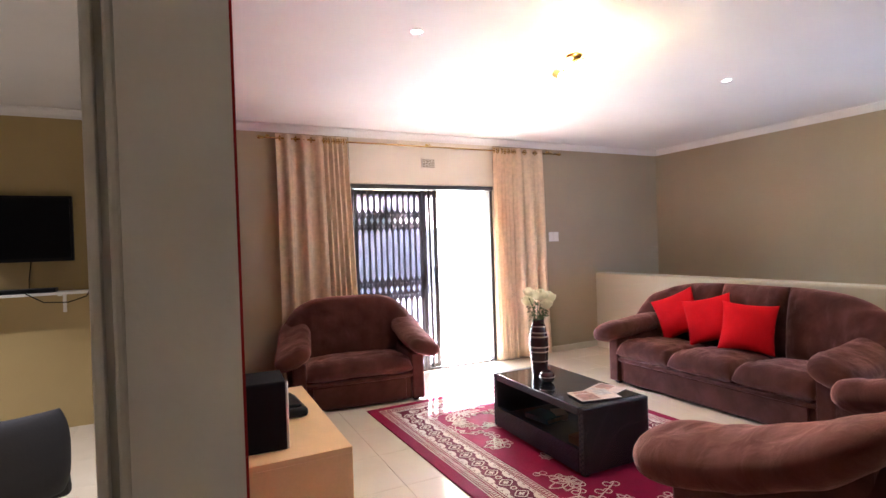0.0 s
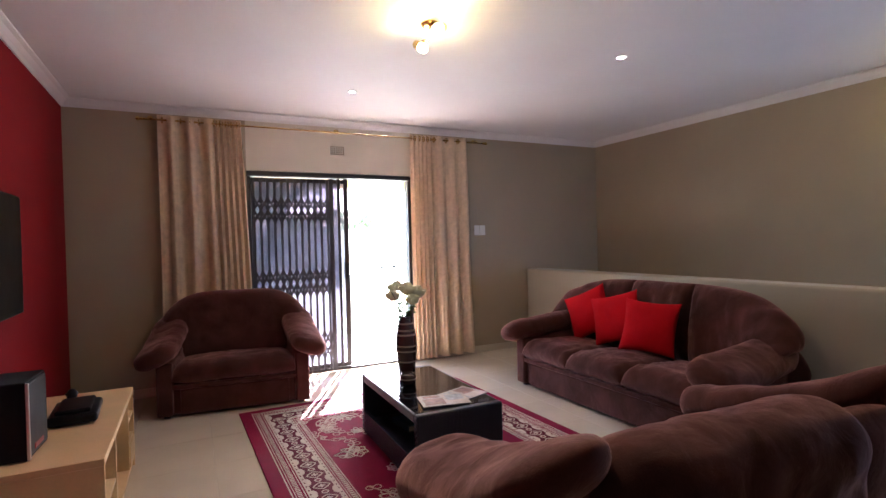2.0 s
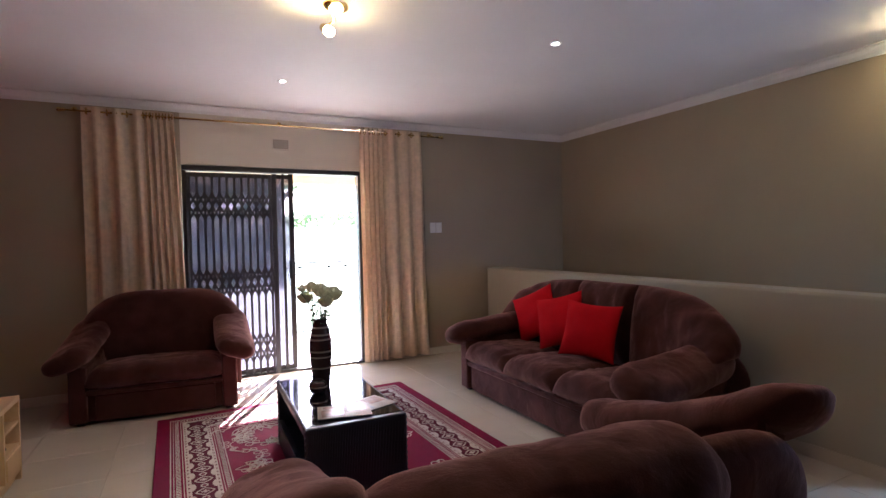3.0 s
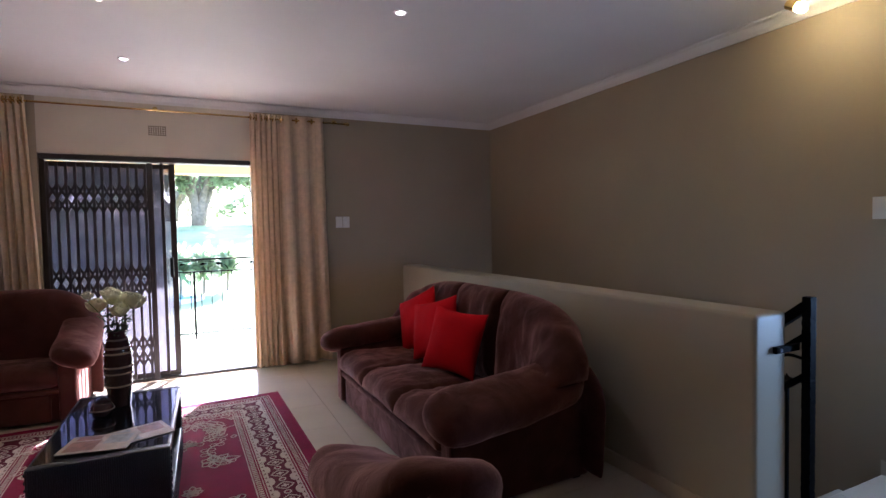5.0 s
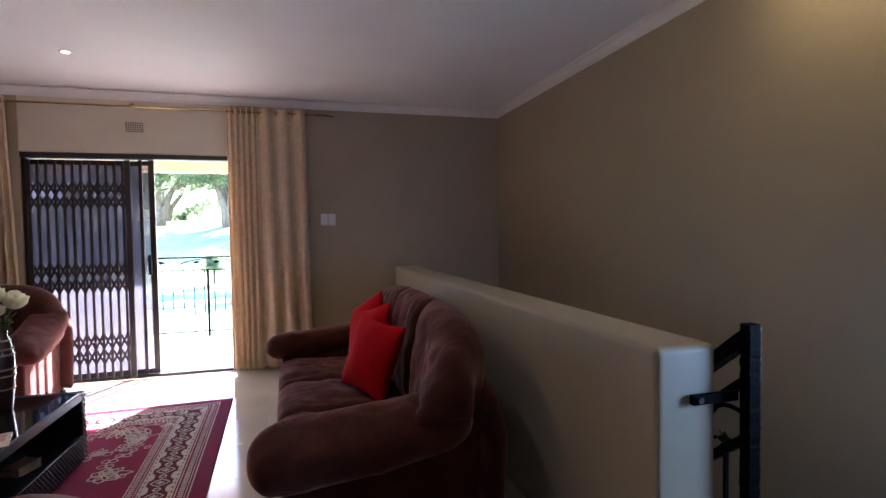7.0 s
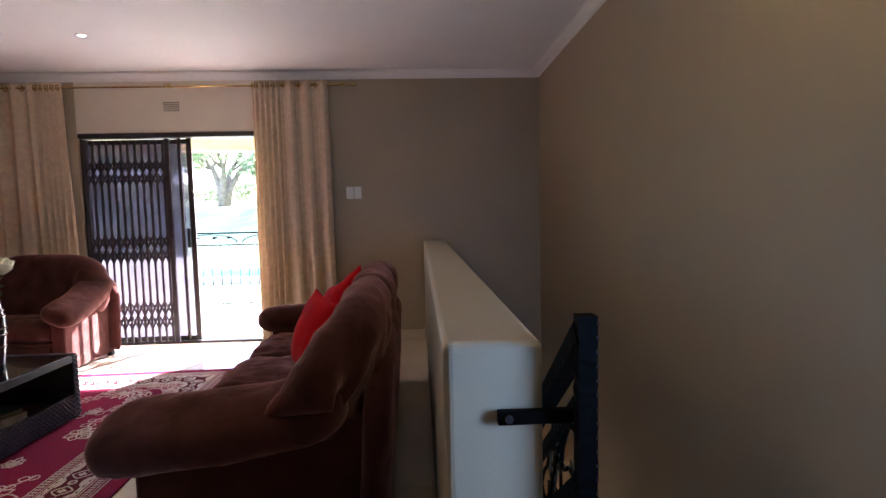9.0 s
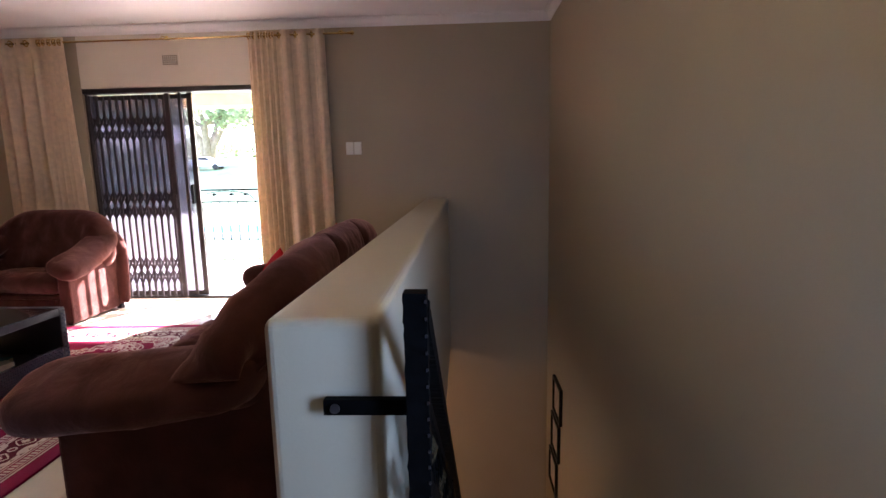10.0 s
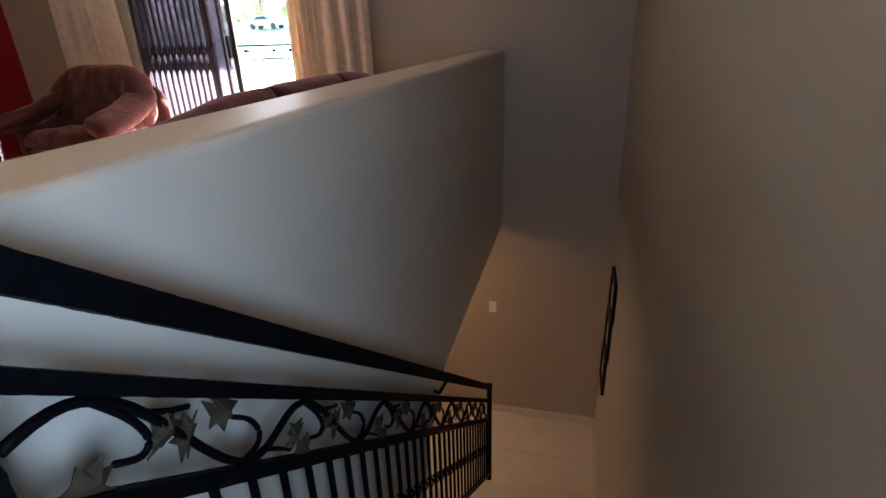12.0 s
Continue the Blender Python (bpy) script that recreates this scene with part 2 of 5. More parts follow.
def structure():
    s = "structure"
    bm = bmesh.new()
    for lo, hi in (((X0 - 0.12, YD, -0.2), (2.93, YD + 0.22, CEIL + 0.1)), ((4.69, YD, -0.2), (X1, YD + 0.22, CEIL + 0.1)), ((X0 - 0.12, YD, LOW - 0.2), (X1, YD + 0.22, -0.2))):
        box(bm, lo, hi)
    tagged(part("wall_door_side", bm, PAINT, label="khaki painted wall around the sliding door"), kind=s)
    boxed("lintel_wall", (2.93, YD + 0.002, 2.10), (4.69, YD + 0.22, CEIL + 0.1), LINTEL, kind=s, label="pale painted wall over the sliding door")
    boxed("wall_stair_side", (X1, -3.2, LOW - 0.2), (X1 + 0.2, YD + 0.22, CEIL + 0.1), PAINT, kind=s, label="khaki painted wall along the stairwell")
    boxed("ceiling", (-2.5, -3.2, CEIL), (X1, YD, CEIL + 0.12), WHITE, kind=s, label="flat white painted ceiling with small lights")
    # the half wall, its rounded end, and the wall below it with the opening downstairs
    bm = bmesh.new()
    prism(bm, [(HWY, 0.02), (HWY, HWH), (YD, HWH), (YD, -0.50), (3.3, -0.53), (2.95, -0.75), (2.72, -1.3), (2.6, LOW), (HWY, LOW)], "x", HW0, HW1)
    hw = tagged(part("half_wall", bm, CREAM, label="cream plastered half wall with rounded edges beside the stairwell"), kind=s)
    bv = hw.modifiers.new("round", "BEVEL")
    bv.width, bv.segments, bv.limit_method, bv.angle_limit = 0.022, 4, "ANGLE", radians(50)
    # floors
    boxed("floor", (-2.5, -3.2, -0.25), (HW0, YD, -0.004), GROUT, kind=s, label="beige grout bed under the glossy cream floor tiles")
    boxed("landing_floor", (HW0, -3.2, -0.25), (X1, STAIR_Y, -0.005), GROUT, kind=s, label="beige grout bed of the stair landing")
    boxed("lower_floor", (0.5, 2.6, LOW - 0.15), (X1, YD, LOW - 0.004), GROUT, kind=s, label="beige grout bed of the downstairs floor")
    # plain walls that close the place
    boxed("wall_back", (-2.5, -3.4, -0.25), (X1, -3.2, CEIL + 0.1), PAINT, kind=s)
    boxed("wall_far_left", (-2.7, -3.2, -0.25), (-2.5, YD, CEIL + 0.1), YELLOW, kind=s)
    boxed("downstairs_wall", (0.3, 2.4, LOW - 0.15), (0.5, YD, -0.25), CREAM, kind=s)
    boxed("downstairs_back_wall", (0.5, 2.4, LOW - 0.15), (HW0 + 0.1, 2.6, -0.25), CREAM, kind=s)
    boxed("stair_under_wall", (HW0, -0.2, LOW - 0.15), (X1, -0.0, -0.25), CREAM, kind=s)


structure()

# ---- trim of the walls ----


def cornice():
    """Coved cornice along the ceiling and skirting tiles along the floor."""
    prof = [(0, 0), (0, -0.075), (0.012, -0.075), (0.02, -0.05), (0.045, -0.022), (0.07, -0.012), (0.07, 0)]
    bm = bmesh.new()
    prism(bm, [(X0 + 0.002 + a, CEIL + b) for a, b in prof], "y", 0.91, YD)
    prism(bm, [(X1 - 0.001 - a, CEIL + b) for a, b in prof], "y", -3.2, YD)
    prism(bm, [(YD - 0.001 - a, CEIL - 0.001 + b) for a, b in prof], "x", X0 + 0.004, X1 - 0.002)
    prism(bm, [(YD - 0.001 - a, CEIL - 0.001 + b) for a, b in prof], "x", -2.5, X0 - 0.2)
    tagged(part("cornice", bm, WHITE, label="white coved plaster cornice under the ceiling"), kind="structure")
    sk = [((X0 + 0.001, YD - 0.012, 0), (2.90, YD - 0.001, 0.08)), ((4.72, YD - 0.012, 0), (HW0, YD - 0.001, 0.08)),
          ((HW0 - 0.012, HWY, 0), (HW0 - 0.001, YD - 0.014, 0.08)), ((HW0 - 0.012, HWY - 0.012, 0), (HW1, HWY - 0.001, 0.08)),
          ((X1 - 0.012, -3.2, 0), (X1 - 0.001, STAIR_Y, 0.08)), ((X0 + 0.006, 0.91, 0), (X0 + 0.018, YD - 0.014, 0.08)),
          ((HW1 - 1.0, YD - 0.012, LOW), (X1 - 0.014, YD - 0.001, LOW + 0.08)), ((X1 - 0.012, 4.5, LOW), (X1 - 0.001, YD, LOW + 0.08))]
    for lo, hi in sk:
        boxed("baseboard", lo, hi, TILE, kind="structure", label="glossy cream tile skirting")


def partition():
    boxed("wall_partition", (1.325, 0.91, -0.2), (X0 - 0.004, YD, CEIL), JAMB, kind="structure", label="pale painted end of the partition wall")
    boxed("wall_red", (X0 - 0.004, 0.913, 0.0), (X0, YD, CEIL), RED, kind="structure", label="deep red painted feature wall behind the television")
    for k, (a, b, c) in enumerate(((1.287, 1.325, 0.95), (1.287, 1.300, 0.93), (1.311, 1.324, 0.925))):
        boxed("trim", (a, c, 0), (b, 1.06 + 0.002 * k, 2.1 if k else 2.12), JAMB, bevel=0.004, kind="structure", label="white gloss door architrave")


def switch_plate(place, axis, n, label):
    """A light switch: plates side by side, each with rockers."""
    for k in range(n):
        g = group("light_switch", Matrix.Translation(Vector(place) + Vector((0.078 * k, 0, 0) if axis == "y" else (0, 0.078 * k, 0))), label, "light switch", "light switches")
        if axis == "y":
            boxed("plate", (-0.036, -0.009, -0.06), (0.036, 0, 0.06), SWITCH, g, bevel=0.003)
            boxed("rocker", (-0.012, -0.014, -0.022), (0.012, -0.008, 0.018), SWITCH, g, bevel=0.002)
        else:
            boxed("plate", (-0.009, -0.036, -0.06), (0, 0.036, 0.06), SWITCH, g, bevel=0.003)
            boxed("rocker", (-0.014, -0.012, -0.022), (-0.008, 0.012, 0.018), SWITCH, g, bevel=0.002)


def air_vent():
    g = group("air_vent", pose(3.845, YD - 0.001, 2.343), "cream plaster air vent with square holes set over the sliding door", "air vent")
    boxed("frame", (-0.088, -0.006, -0.062), (0.088, 0, 0.062), LINTEL, g, bevel=0.002)
    # each hole is a raised square, its inner shade painted in dark brown
    bm = bmesh.new()
    for i in range(8):
        for j in range(5):
            box(bm, (-0.075 + i * 0.019, -0.0085, -0.046 + j * 0.019), (-0.063 + i * 0.019, -0.0062, -0.034 + j * 0.019))
    part("holes", bm, material("vent_shadow_brown", (0.10, 0.07, 0.04), 0.9), g)


cornice()
partition()
switch_plate((5.53, YD - 0.001, 1.476), "y", 2, "white plastic wall switch beside the gold curtain")
switch_plate((X1 - 0.001, 1.36, 1.445), "x", 2, "white plastic wall switch at the top of the stairs")
switch_plate((6.385, YD - 0.001, -1.365), "y", 1, "white plastic wall switch on the downstairs wall")
air_vent()

# ---- sliding door, security gate and curtains ----
PANE = glass("tinted_glass", (0.40, 0.39, 0.44), cloudiness=0.045)


def sliding_door():
    d = group("door_1", pose(0, 0, 0), "bronze aluminium sliding door standing half open", "sliding door", kind="structure")
    y0, y1 = YD + 0.03, YD + 0.13
    for lo, hi in (((2.932, y0, 0), (2.97, y1, 2.098)), ((4.652, y0, 0), (4.688, y1, 2.098)), ((2.932, y0 - 0.01, 2.05), (4.688, y1, 2.099)), ((2.932, y0, 0.0), (4.688, y1, 0.025))):
        boxed("door_frame", lo, hi, FRAME, d, bevel=0.003, seg=1)
    for x, w, y in ((3.86, 0.028, YD + 0.06), (3.945, 0.05, YD + 0.09)):
        boxed("stile", (x - w / 2, y - 0.012, 0.03), (x + w / 2, y + 0.012, 2.05), FRAME, d, bevel=0.003, seg=1)
    for z in (0.05, 2.02):
        boxed("door_rail", (2.98, YD + 0.08, z - 0.022), (3.96, YD + 0.1, z + 0.022), FRAME, d)
    boxed("pane", (2.97, YD + 0.088, 0.05), (3.93, YD + 0.092, 2.03), PANE, d, label="tinted glass pane of the sliding leaf").visible_shadow = False
    boxed("pane", (2.97, YD + 0.118, 0.03), (3.86, YD + 0.122, 2.04), PANE, d, label="tinted glass pane of the fixed leaf").visible_shadow = False
    boxed("door_handle", (3.905, YD + 0.03, 0.97), (3.935, YD + 0.075, 1.16), BLACK, d, bevel=0.006, label="black plastic pull handle")
    boxed("catch", (4.30, YD + 0.008, 2.10), (4.325, YD + 0.03, 2.125), BLACK, d, bevel=0.003)


def security_gate():
    g = group("security_gate", pose(0, 0, 0), "dark bronze folding trellis security gate drawn across the sliding door", "security gate")
    y, xs = YD + 0.012, [2.992 + 0.0666 * k for k in range(12)]
    for k, x in enumerate(xs):
        bm = bmesh.new()
        box(bm, (x - 0.0105, y - 0.007, 0.03), (x + 0.0105, y + 0.007, 2.03))
        part("upright", bm, GATE, g)
    for z0, z1 in ((1.585, 1.835), (0.82, 1.10), (0.16, 0.44)):
        bm = bmesh.new()
        zm = (z0 + z1) / 2
        for a, b in zip(xs, xs[1:] + [3.755]):
            for p, q in ((z0, zm), (zm, z1)):
                bar(bm, (a, y - 0.009, p), (b, y - 0.009, q), 0.003, 0.019)
                bar(bm, (a, y + 0.009, q), (b, y + 0.009, p), 0.003, 0.019)
        part("lattice", bm, GATE, g)
    boxed("lock_post", (3.742, y - 0.014, 0.02), (3.788, y + 0.014, 2.04), GATE, g, bevel=0.003, seg=1)
    boxed("wall_post", (2.972, y - 0.012, 0.02), (2.981, y + 0.012, 2.04), GATE, g, bevel=0.002, seg=1)
    boxed("top_track", (2.935, y - 0.014, 2.052), (4.686, y + 0.013, 2.096), GATE, g, bevel=0.003, seg=1)
    boxed("lock", (3.75, y - 0.03, 0.93), (3.782, y - 0.014, 1.07), GATE, g, bevel=0.003, seg=1)


def curtain(x0, x1, wide, narrow, wide_first, seed, swing=0.0):
    """An eyelet curtain: a few wide folds and a gathered bunch, hung on rings."""
    rnd = random.Random(seed)
    g = group("curtain", pose(0, 0, 0), "gold damask eyelet curtain hanging in folds at the sliding door", "curtain", "curtains at the sliding door")
    w = (x1 - x0)
    split = 0.64 if wide_first else 0.36
    n, rows = 220, 26
    bm = bmesh.new()
    grid = []
    for r in range(rows + 1):
        v = r / rows
        line = []
        for k in range(n + 1):
            u = k / n
            if wide_first:
                ph = (u / split * wide if u < split else wide + (u - split) / (1 - split) * narrow)
                amp = 0.038 if u < split else 0.026
            else:
                ph = (u / split * narrow if u < split else narrow + (u - split) / (1 - split) * wide)
                amp = 0.026 if u < split else 0.038
            s = math.sin(2 * math.pi * ph + 0.35 * math.sin(3 * v + seed))
            s = math.copysign(abs(s) ** (0.65 if (u < split) == wide_first else 0.8), s)
            flare = 1 + 0.03 * v * (1 if u > 0.5 else -1)
            wob = 0.012 * v * noise.noise(Vector((u * 7, v * 1.6, seed)))
            x = x0 + w * (u + 0.012 * math.sin(2 * math.pi * ph * 2) / max(wide, 1)) * flare + swing * v * u ** 2 + wob
            y = YD - 0.10 + amp * (0.75 + 0.5 * v) * s + 0.018 * noise.noise(Vector((u * 11, v * 2.4, seed + 5)))
            z = 2.555 - v * 2.515 + (0.006 * s if r == 0 else 0) + (0.012 * noise.noise(Vector((u * 5, 0, seed))) if r == rows else 0)
            line.append(bm.verts.new((x, min(y, YD - 0.02), z)))
        grid.append(line)
    for r in range(rows):
        for k in range(n):
            bm.faces.new((grid[r][k], grid[r][k + 1], grid[r + 1][k + 1], grid[r + 1][k]))
    cloth = part("cloth", bm, CURTAIN, g, smooth=True)
    m = cloth.modifiers.new("thick", "SOLIDIFY")
    m.thickness = 0.004
    for k in range(2 * (wide + narrow)):
        ph = (k + 0.5) / 2
        if wide_first:
            u = ph / wide * split if ph < wide else split + (ph - wide) / narrow * (1 - split)
        else:
            u = ph / narrow * split if ph < narrow else split + (ph - narrow) / wide * (1 - split)
        bm = bmesh.new()
        tube(bm, [(x0 + w * u, YD - 0.10 + 0.026 * math.cos(a), 2.51 + 0.026 * math.sin(a)) for a in (2 * math.pi * j / 14 for j in range(14))], 0.006, 6, closed=True)
        part("eyelet", bm, BRASS, g, smooth=True)


def curtain_rod():
    g = group("curtain_rod", pose(0, 0, 0), "thin polished brass curtain rod with finials above the sliding door", "curtain rod")
    y, z = YD - 0.10, 2.51
    part("pole", rod(bmesh.new(), (2.07, y, z), (5.58, y, z), 0.009, 12), BRASS, g, smooth=True)
    for x, d in ((2.07, -1), (5.58, 1)):
        part("finial", tube(bmesh.new(), [(x, y, z), (x + d * 0.012, y, z), (x + d * 0.02, y, z), (x + d * 0.04, y, z), (x + d * 0.055, y, z), (x + d * 0.062, y, z)], [0.009, 0.017, 0.010, 0.021, 0.015, 0.003], 12), BRASS, g, smooth=True)
    for x in (2.12, 3.83, 5.50):
        bm = bmesh.new()
        tube(bm, [(x, YD - 0.002, z + 0.03), (x, y + 0.02, z + 0.03), (x, y, z + 0.018), (x, y - 0.012, z)], 0.005, 8)
        lathe_at = Matrix.Translation((x, YD - 0.004, z + 0.03)) @ Matrix.Rotation(math.pi / 2, 4, "X")
        bmesh.ops.create_cone(bm, cap_ends=True, segments=16, radius1=0.022, radius2=0.022, depth=0.006, matrix=lathe_at)
        part("bracket", bm, BRASS, g, smooth=False)


sliding_door()
security_gate()
curtain(2.18, 2.885, 3, 5, True, 3, 0.07)
curtain(4.64, 5.36, 3, 5, False, 8)
curtain_rod()

# ---- upholstery ----


def puff(bm, f, thick, nu=18, nv=14, pu=3.0, pv=3.0, lean=None, wrinkle=0.006, seed=0.0, folds=None):
    """A stuffed shape: f(u, v) gives the middle sheet and thick the swelling along the sheet's normal."""
    pts = {}
    for i in range(nu + 1):
        for j in range(nv + 1):
            u, v = i / nu, j / nv
            u, v = 0.5 - 0.5 * math.cos(math.pi * u), 0.5 - 0.5 * math.cos(math.pi * v)
            p = Vector(f(u, v))
            e = 1e-3
            du = Vector(f(min(u + e, 1), v)) - Vector(f(max(u - e, 0), v))
            dv = Vector(f(u, min(v + e, 1))) - Vector(f(u, max(v - e, 0)))
            n = du.cross(dv).normalized()
            t = (max(0, 1 - abs(2 * u - 1) ** pu) ** 0.5) * (max(0, 1 - abs(2 * v - 1) ** pv) ** 0.5)
            w = wrinkle * noise.noise(p * 9 + Vector((seed, 0, 0))) + wrinkle * 0.6 * noise.noise(Vector((p.x * 30, p.y * 30, p.z * 6)) + Vector((seed, 3, 0)))
            if folds:
                w += folds(u, v, p)
            rim = i in (0, nu) or j in (0, nv)
            a = bm.verts.new(p + n * (thick / 2 * t + w * t))
            pts[i, j, 0] = a
            pts[i, j, 1] = a if rim else bm.verts.new(p - n * (thick / 2 * t - w * t))
    for i in range(nu):
        for j in range(nv):
            for s in (0, 1):
                q = [pts[i, j, s], pts[i + 1, j, s], pts[i + 1, j + 1, s], pts[i, j + 1, s]]
                if len(set(q)) == 4:
                    try:
                        bm.faces.new(q if s == 0 else q[::-1])
                    except ValueError:
                        pass
    return bm


def arm_pad(bm, sx, W, D, seed=0.0, rise=0.17, spread=-0.02, tail=-0.05, fat=0.175, tall=0.092):
    """A stuffed arm: fat and drooping outward at the front, rising to the back and turning out."""
    n, m = 44, 28
    rings = []
    for k in range(n + 1):
        s = 0.5 - 0.5 * math.cos(math.pi * k / n)
        y = -D / 2 - 0.13 + s * (D + tail + 0.01)
        zc = 0.492 + max(0.0, tail) * 0.3 + 0.03 * s + rise * s ** 1.8
        xc = W / 2 + 0.005 + spread * s
        cap = max(0.0, 1 - abs(2 * s - 1) ** 7) ** 0.5
        rx, rz = (fat - 0.02 * s) * (0.08 + 0.92 * cap), (tall + 0.10 * rise * s - max(0.0, tail) * 0.35 * s) * (0.08 + 0.92 * cap)
        tilt = -(0.36 - 0.12 * s)
        ring = []
        for j in range(m):
            a = 2 * math.pi * j / m
            c, d = math.cos(a), math.sin(a)
            lx, lz = rx * math.copysign(abs(c) ** 0.85, c), rz * math.copysign(abs(d) ** 0.85, d)
            x, z = lx * math.cos(tilt) - lz * math.sin(tilt), lx * math.sin(tilt) + lz * math.cos(tilt)
            p = Vector((sx * (xc + x), y, zc + z))
            ridge = abs(noise.noise(Vector((p.y * 14, a * 1.2, seed))))
            p += Vector((sx * c, 0, d)) * (0.009 * ridge * abs(d) * (0.4 + abs(2 * s - 1)) - 0.004)
            p += Vector((0, 0, 1)) * 0.010 * noise.noise(p * 8 + Vector((seed, 0, 0))) + Vector((0, 0.0, 0.006)) * noise.noise(Vector((p.x * 10, p.y * 36, p.z * 10))) * (1 - s)
            ring.append(bm.verts.new(p))
        rings.append(ring)
    for a, b in zip(rings, rings[1:]):
        for j in range(m):
            bm.faces.new((a[j], a[(j + 1) % m], b[(j + 1) % m], b[j]))
    bm.faces.new(rings[0][::-1])
    bm.faces.new(rings[-1])
    return bm


def couch(name, m, W, D, seats, label, category, grp="", top=0.945, seed=1.0, rise=0.17, tuck=0.015, spread=-0.02, tail=-0.05, shift=0.0, power=4.2, wing=0.22, rake=0.0, fat=0.175, tall=0.092, setback=0.235, plump=0.27, frame_drop=0.15, panel=0.0, frame_half=0.0):
    """A couch with a front at -y: base, apron, side panels, feet, arm pads, seat and back cushions."""
    c = group(name, m, label, category, grp)
    def narrowed(bm):
        for v in bm.verts:
            v.co.x += math.copysign(1, v.co.x) * min(0.0, spread) * max(0.0, (v.co.y + D / 2) / D)
        return bm
    part("base", narrowed(box(bmesh.new(), (-W / 2 + 0.02, -D / 2 + 0.03, 0.022), (W / 2 - 0.02, D / 2 - 0.12, 0.30), 0.02, 3)), BROWN, c)
    part("front_apron", box(bmesh.new(), (-W / 2 + 0.17, -D / 2 + 0.008, 0.024), (W / 2 - 0.17, -D / 2 + 0.035, 0.222), 0.008, 2), BROWN, c)
    part("front_rail", box(bmesh.new(), (-W / 2 + 0.11, -D / 2 - 0.006, 0.225), (W / 2 - 0.11, -D / 2 + 0.05, 0.262), 0.012, 3), BROWN, c, smooth=True)
    for s in (-1, 1):
        xa, xb = sorted((s * (W / 2 - 0.115), s * W / 2))
        yr, zr = D / 2 - 0.08, 0.47 + rise * 0.9 + panel
        side = part("side_panel", narrowed(prism(bmesh.new(), [(-D / 2 - 0.008, 0.022), (yr, 0.022), (yr, zr), (D * 0.1, 0.50 + rise * 0.25), (-D * 0.15, 0.47), (-D / 2 - 0.008, 0.44)], "x", xa, xb)), BROWN, c)
        sm = side.modifiers.new("round", "BEVEL")
        sm.width, sm.segments = 0.015, 2
        part("arm_pad", arm_pad(bmesh.new(), s, W, D, seed + s, rise, spread, tail, fat, tall), BROWN, c, smooth=True)
        for y in (-D / 2 + 0.05, D / 2 - 0.14):
            part("foot", box(bmesh.new(), (s * (W / 2 - 0.07) - 0.025, y - 0.025, 0), (s * (W / 2 - 0.07) + 0.025, y + 0.025, 0.04), 0.004, 1), BLACK, c)
    inner = W - 0.22
    sw = inner / seats
    for k in range(seats):
        x0 = -inner / 2 + k * sw

        def seat(u, v, x0=x0):
            front = 1 - v
            return (x0 + 0.004 + u * (sw - 0.008), -D / 2 - 0.025 + v * (D * 0.66), 0.352 - 0.03 * v - 0.10 * max(0, front - 0.86) / 0.14 * 0.5 + 0.012 * math.sin(math.pi * u))
        part("seat_cushion", puff(bmesh.new(), seat, 0.190, 32, 26, 7, 9, wrinkle=0.012, seed=seed + k, folds=lambda u, v, p: -0.016 * abs(noise.noise(Vector((p.x * 17, v * 2.5, seed + 7)))) * (1 - 0.6 * v)), BROWN, c, smooth=True)
    half = W / 2 + tuck

    def crest(x):
        return 0.55 + (top - 0.55) * max(0.0, 1 - abs(x / half) ** power) ** 0.5
    lean = 0.16
    edges = [-half, *[(-inner / 2 + k * sw) for k in range(1, seats)], half]
    for k, (a, b) in enumerate(zip(edges, edges[1:])):

        def back(u, v, a=a, b=b):
            x = a + 0.003 + u * (b - a - 0.006)
            z0, z1 = 0.36 + 0.22 * (abs(x) / half) ** 6, crest(x)
            z = z0 + v * (z1 - z0)
            turn = 0.02 + wing * max(0.0, (abs(x) / half - 0.5) / 0.5) ** 1.8 + rake * (1 - v) * max(0.0, (abs(x) / half - 0.55) / 0.45) ** 1.5
            return (x + shift, D / 2 - setback + lean * (z - 0.36) - turn, z)
        pu = 8 if seats > 1 else 6
        part("back_cushion", puff(bmesh.new(), back, plump, 40, 28, pu, 4.5, wrinkle=0.016, seed=seed * 3 + k, folds=lambda u, v, p: -0.024 * abs(noise.noise(Vector((p.x * 15 + v * 2, v * 1.8, seed + 11)))) * (0.35 + max(0.0, 1 - v * 1.6))), BROWN, c, smooth=True)

    wide = frame_half or half - 0.02

    def shell(u, v):
        x = -wide + u * 2 * wide
        rim = 0.50 + (top - 0.56) * max(0.0, 1 - abs(x / wide) ** 8) ** 0.5 if frame_half else crest(x) - frame_drop
        z = 0.05 + v * (rim - 0.05)
        return (x + (0 if frame_half else shift), D / 2 - 0.09 + 0.03 * v - 0.5 * wing * max(0.0, (abs(x) / half - 0.7) / 0.3) ** 2, z)
    part("back_frame", puff(bmesh.new(), shell, 0.12, 30, 16, 14, 12, wrinkle=0.004, seed=seed), BROWN, c, smooth=True)
    return c


def throw_cushion(m, seed):
    c = group("throw_cushion", m, "bright red square scatter cushion leaning on the brown sofa", "cushion", "red cushions on the sofa")

    def sheet(u, v):
        a, b = 2 * u - 1, 2 * v - 1
        pin = 1 - 0.10 * (1 - a * a) * abs(b) ** 2
        pin2 = 1 - 0.10 * (1 - b * b) * abs(a) ** 2
        return (0.215 * a * pin2, 0.0, 0.215 * b * pin)
    part("cover", puff(bmesh.new(), sheet, 0.17, 22, 22, 2.0, 2.0, wrinkle=0.012, seed=seed), CUSHION, c, smooth=True)


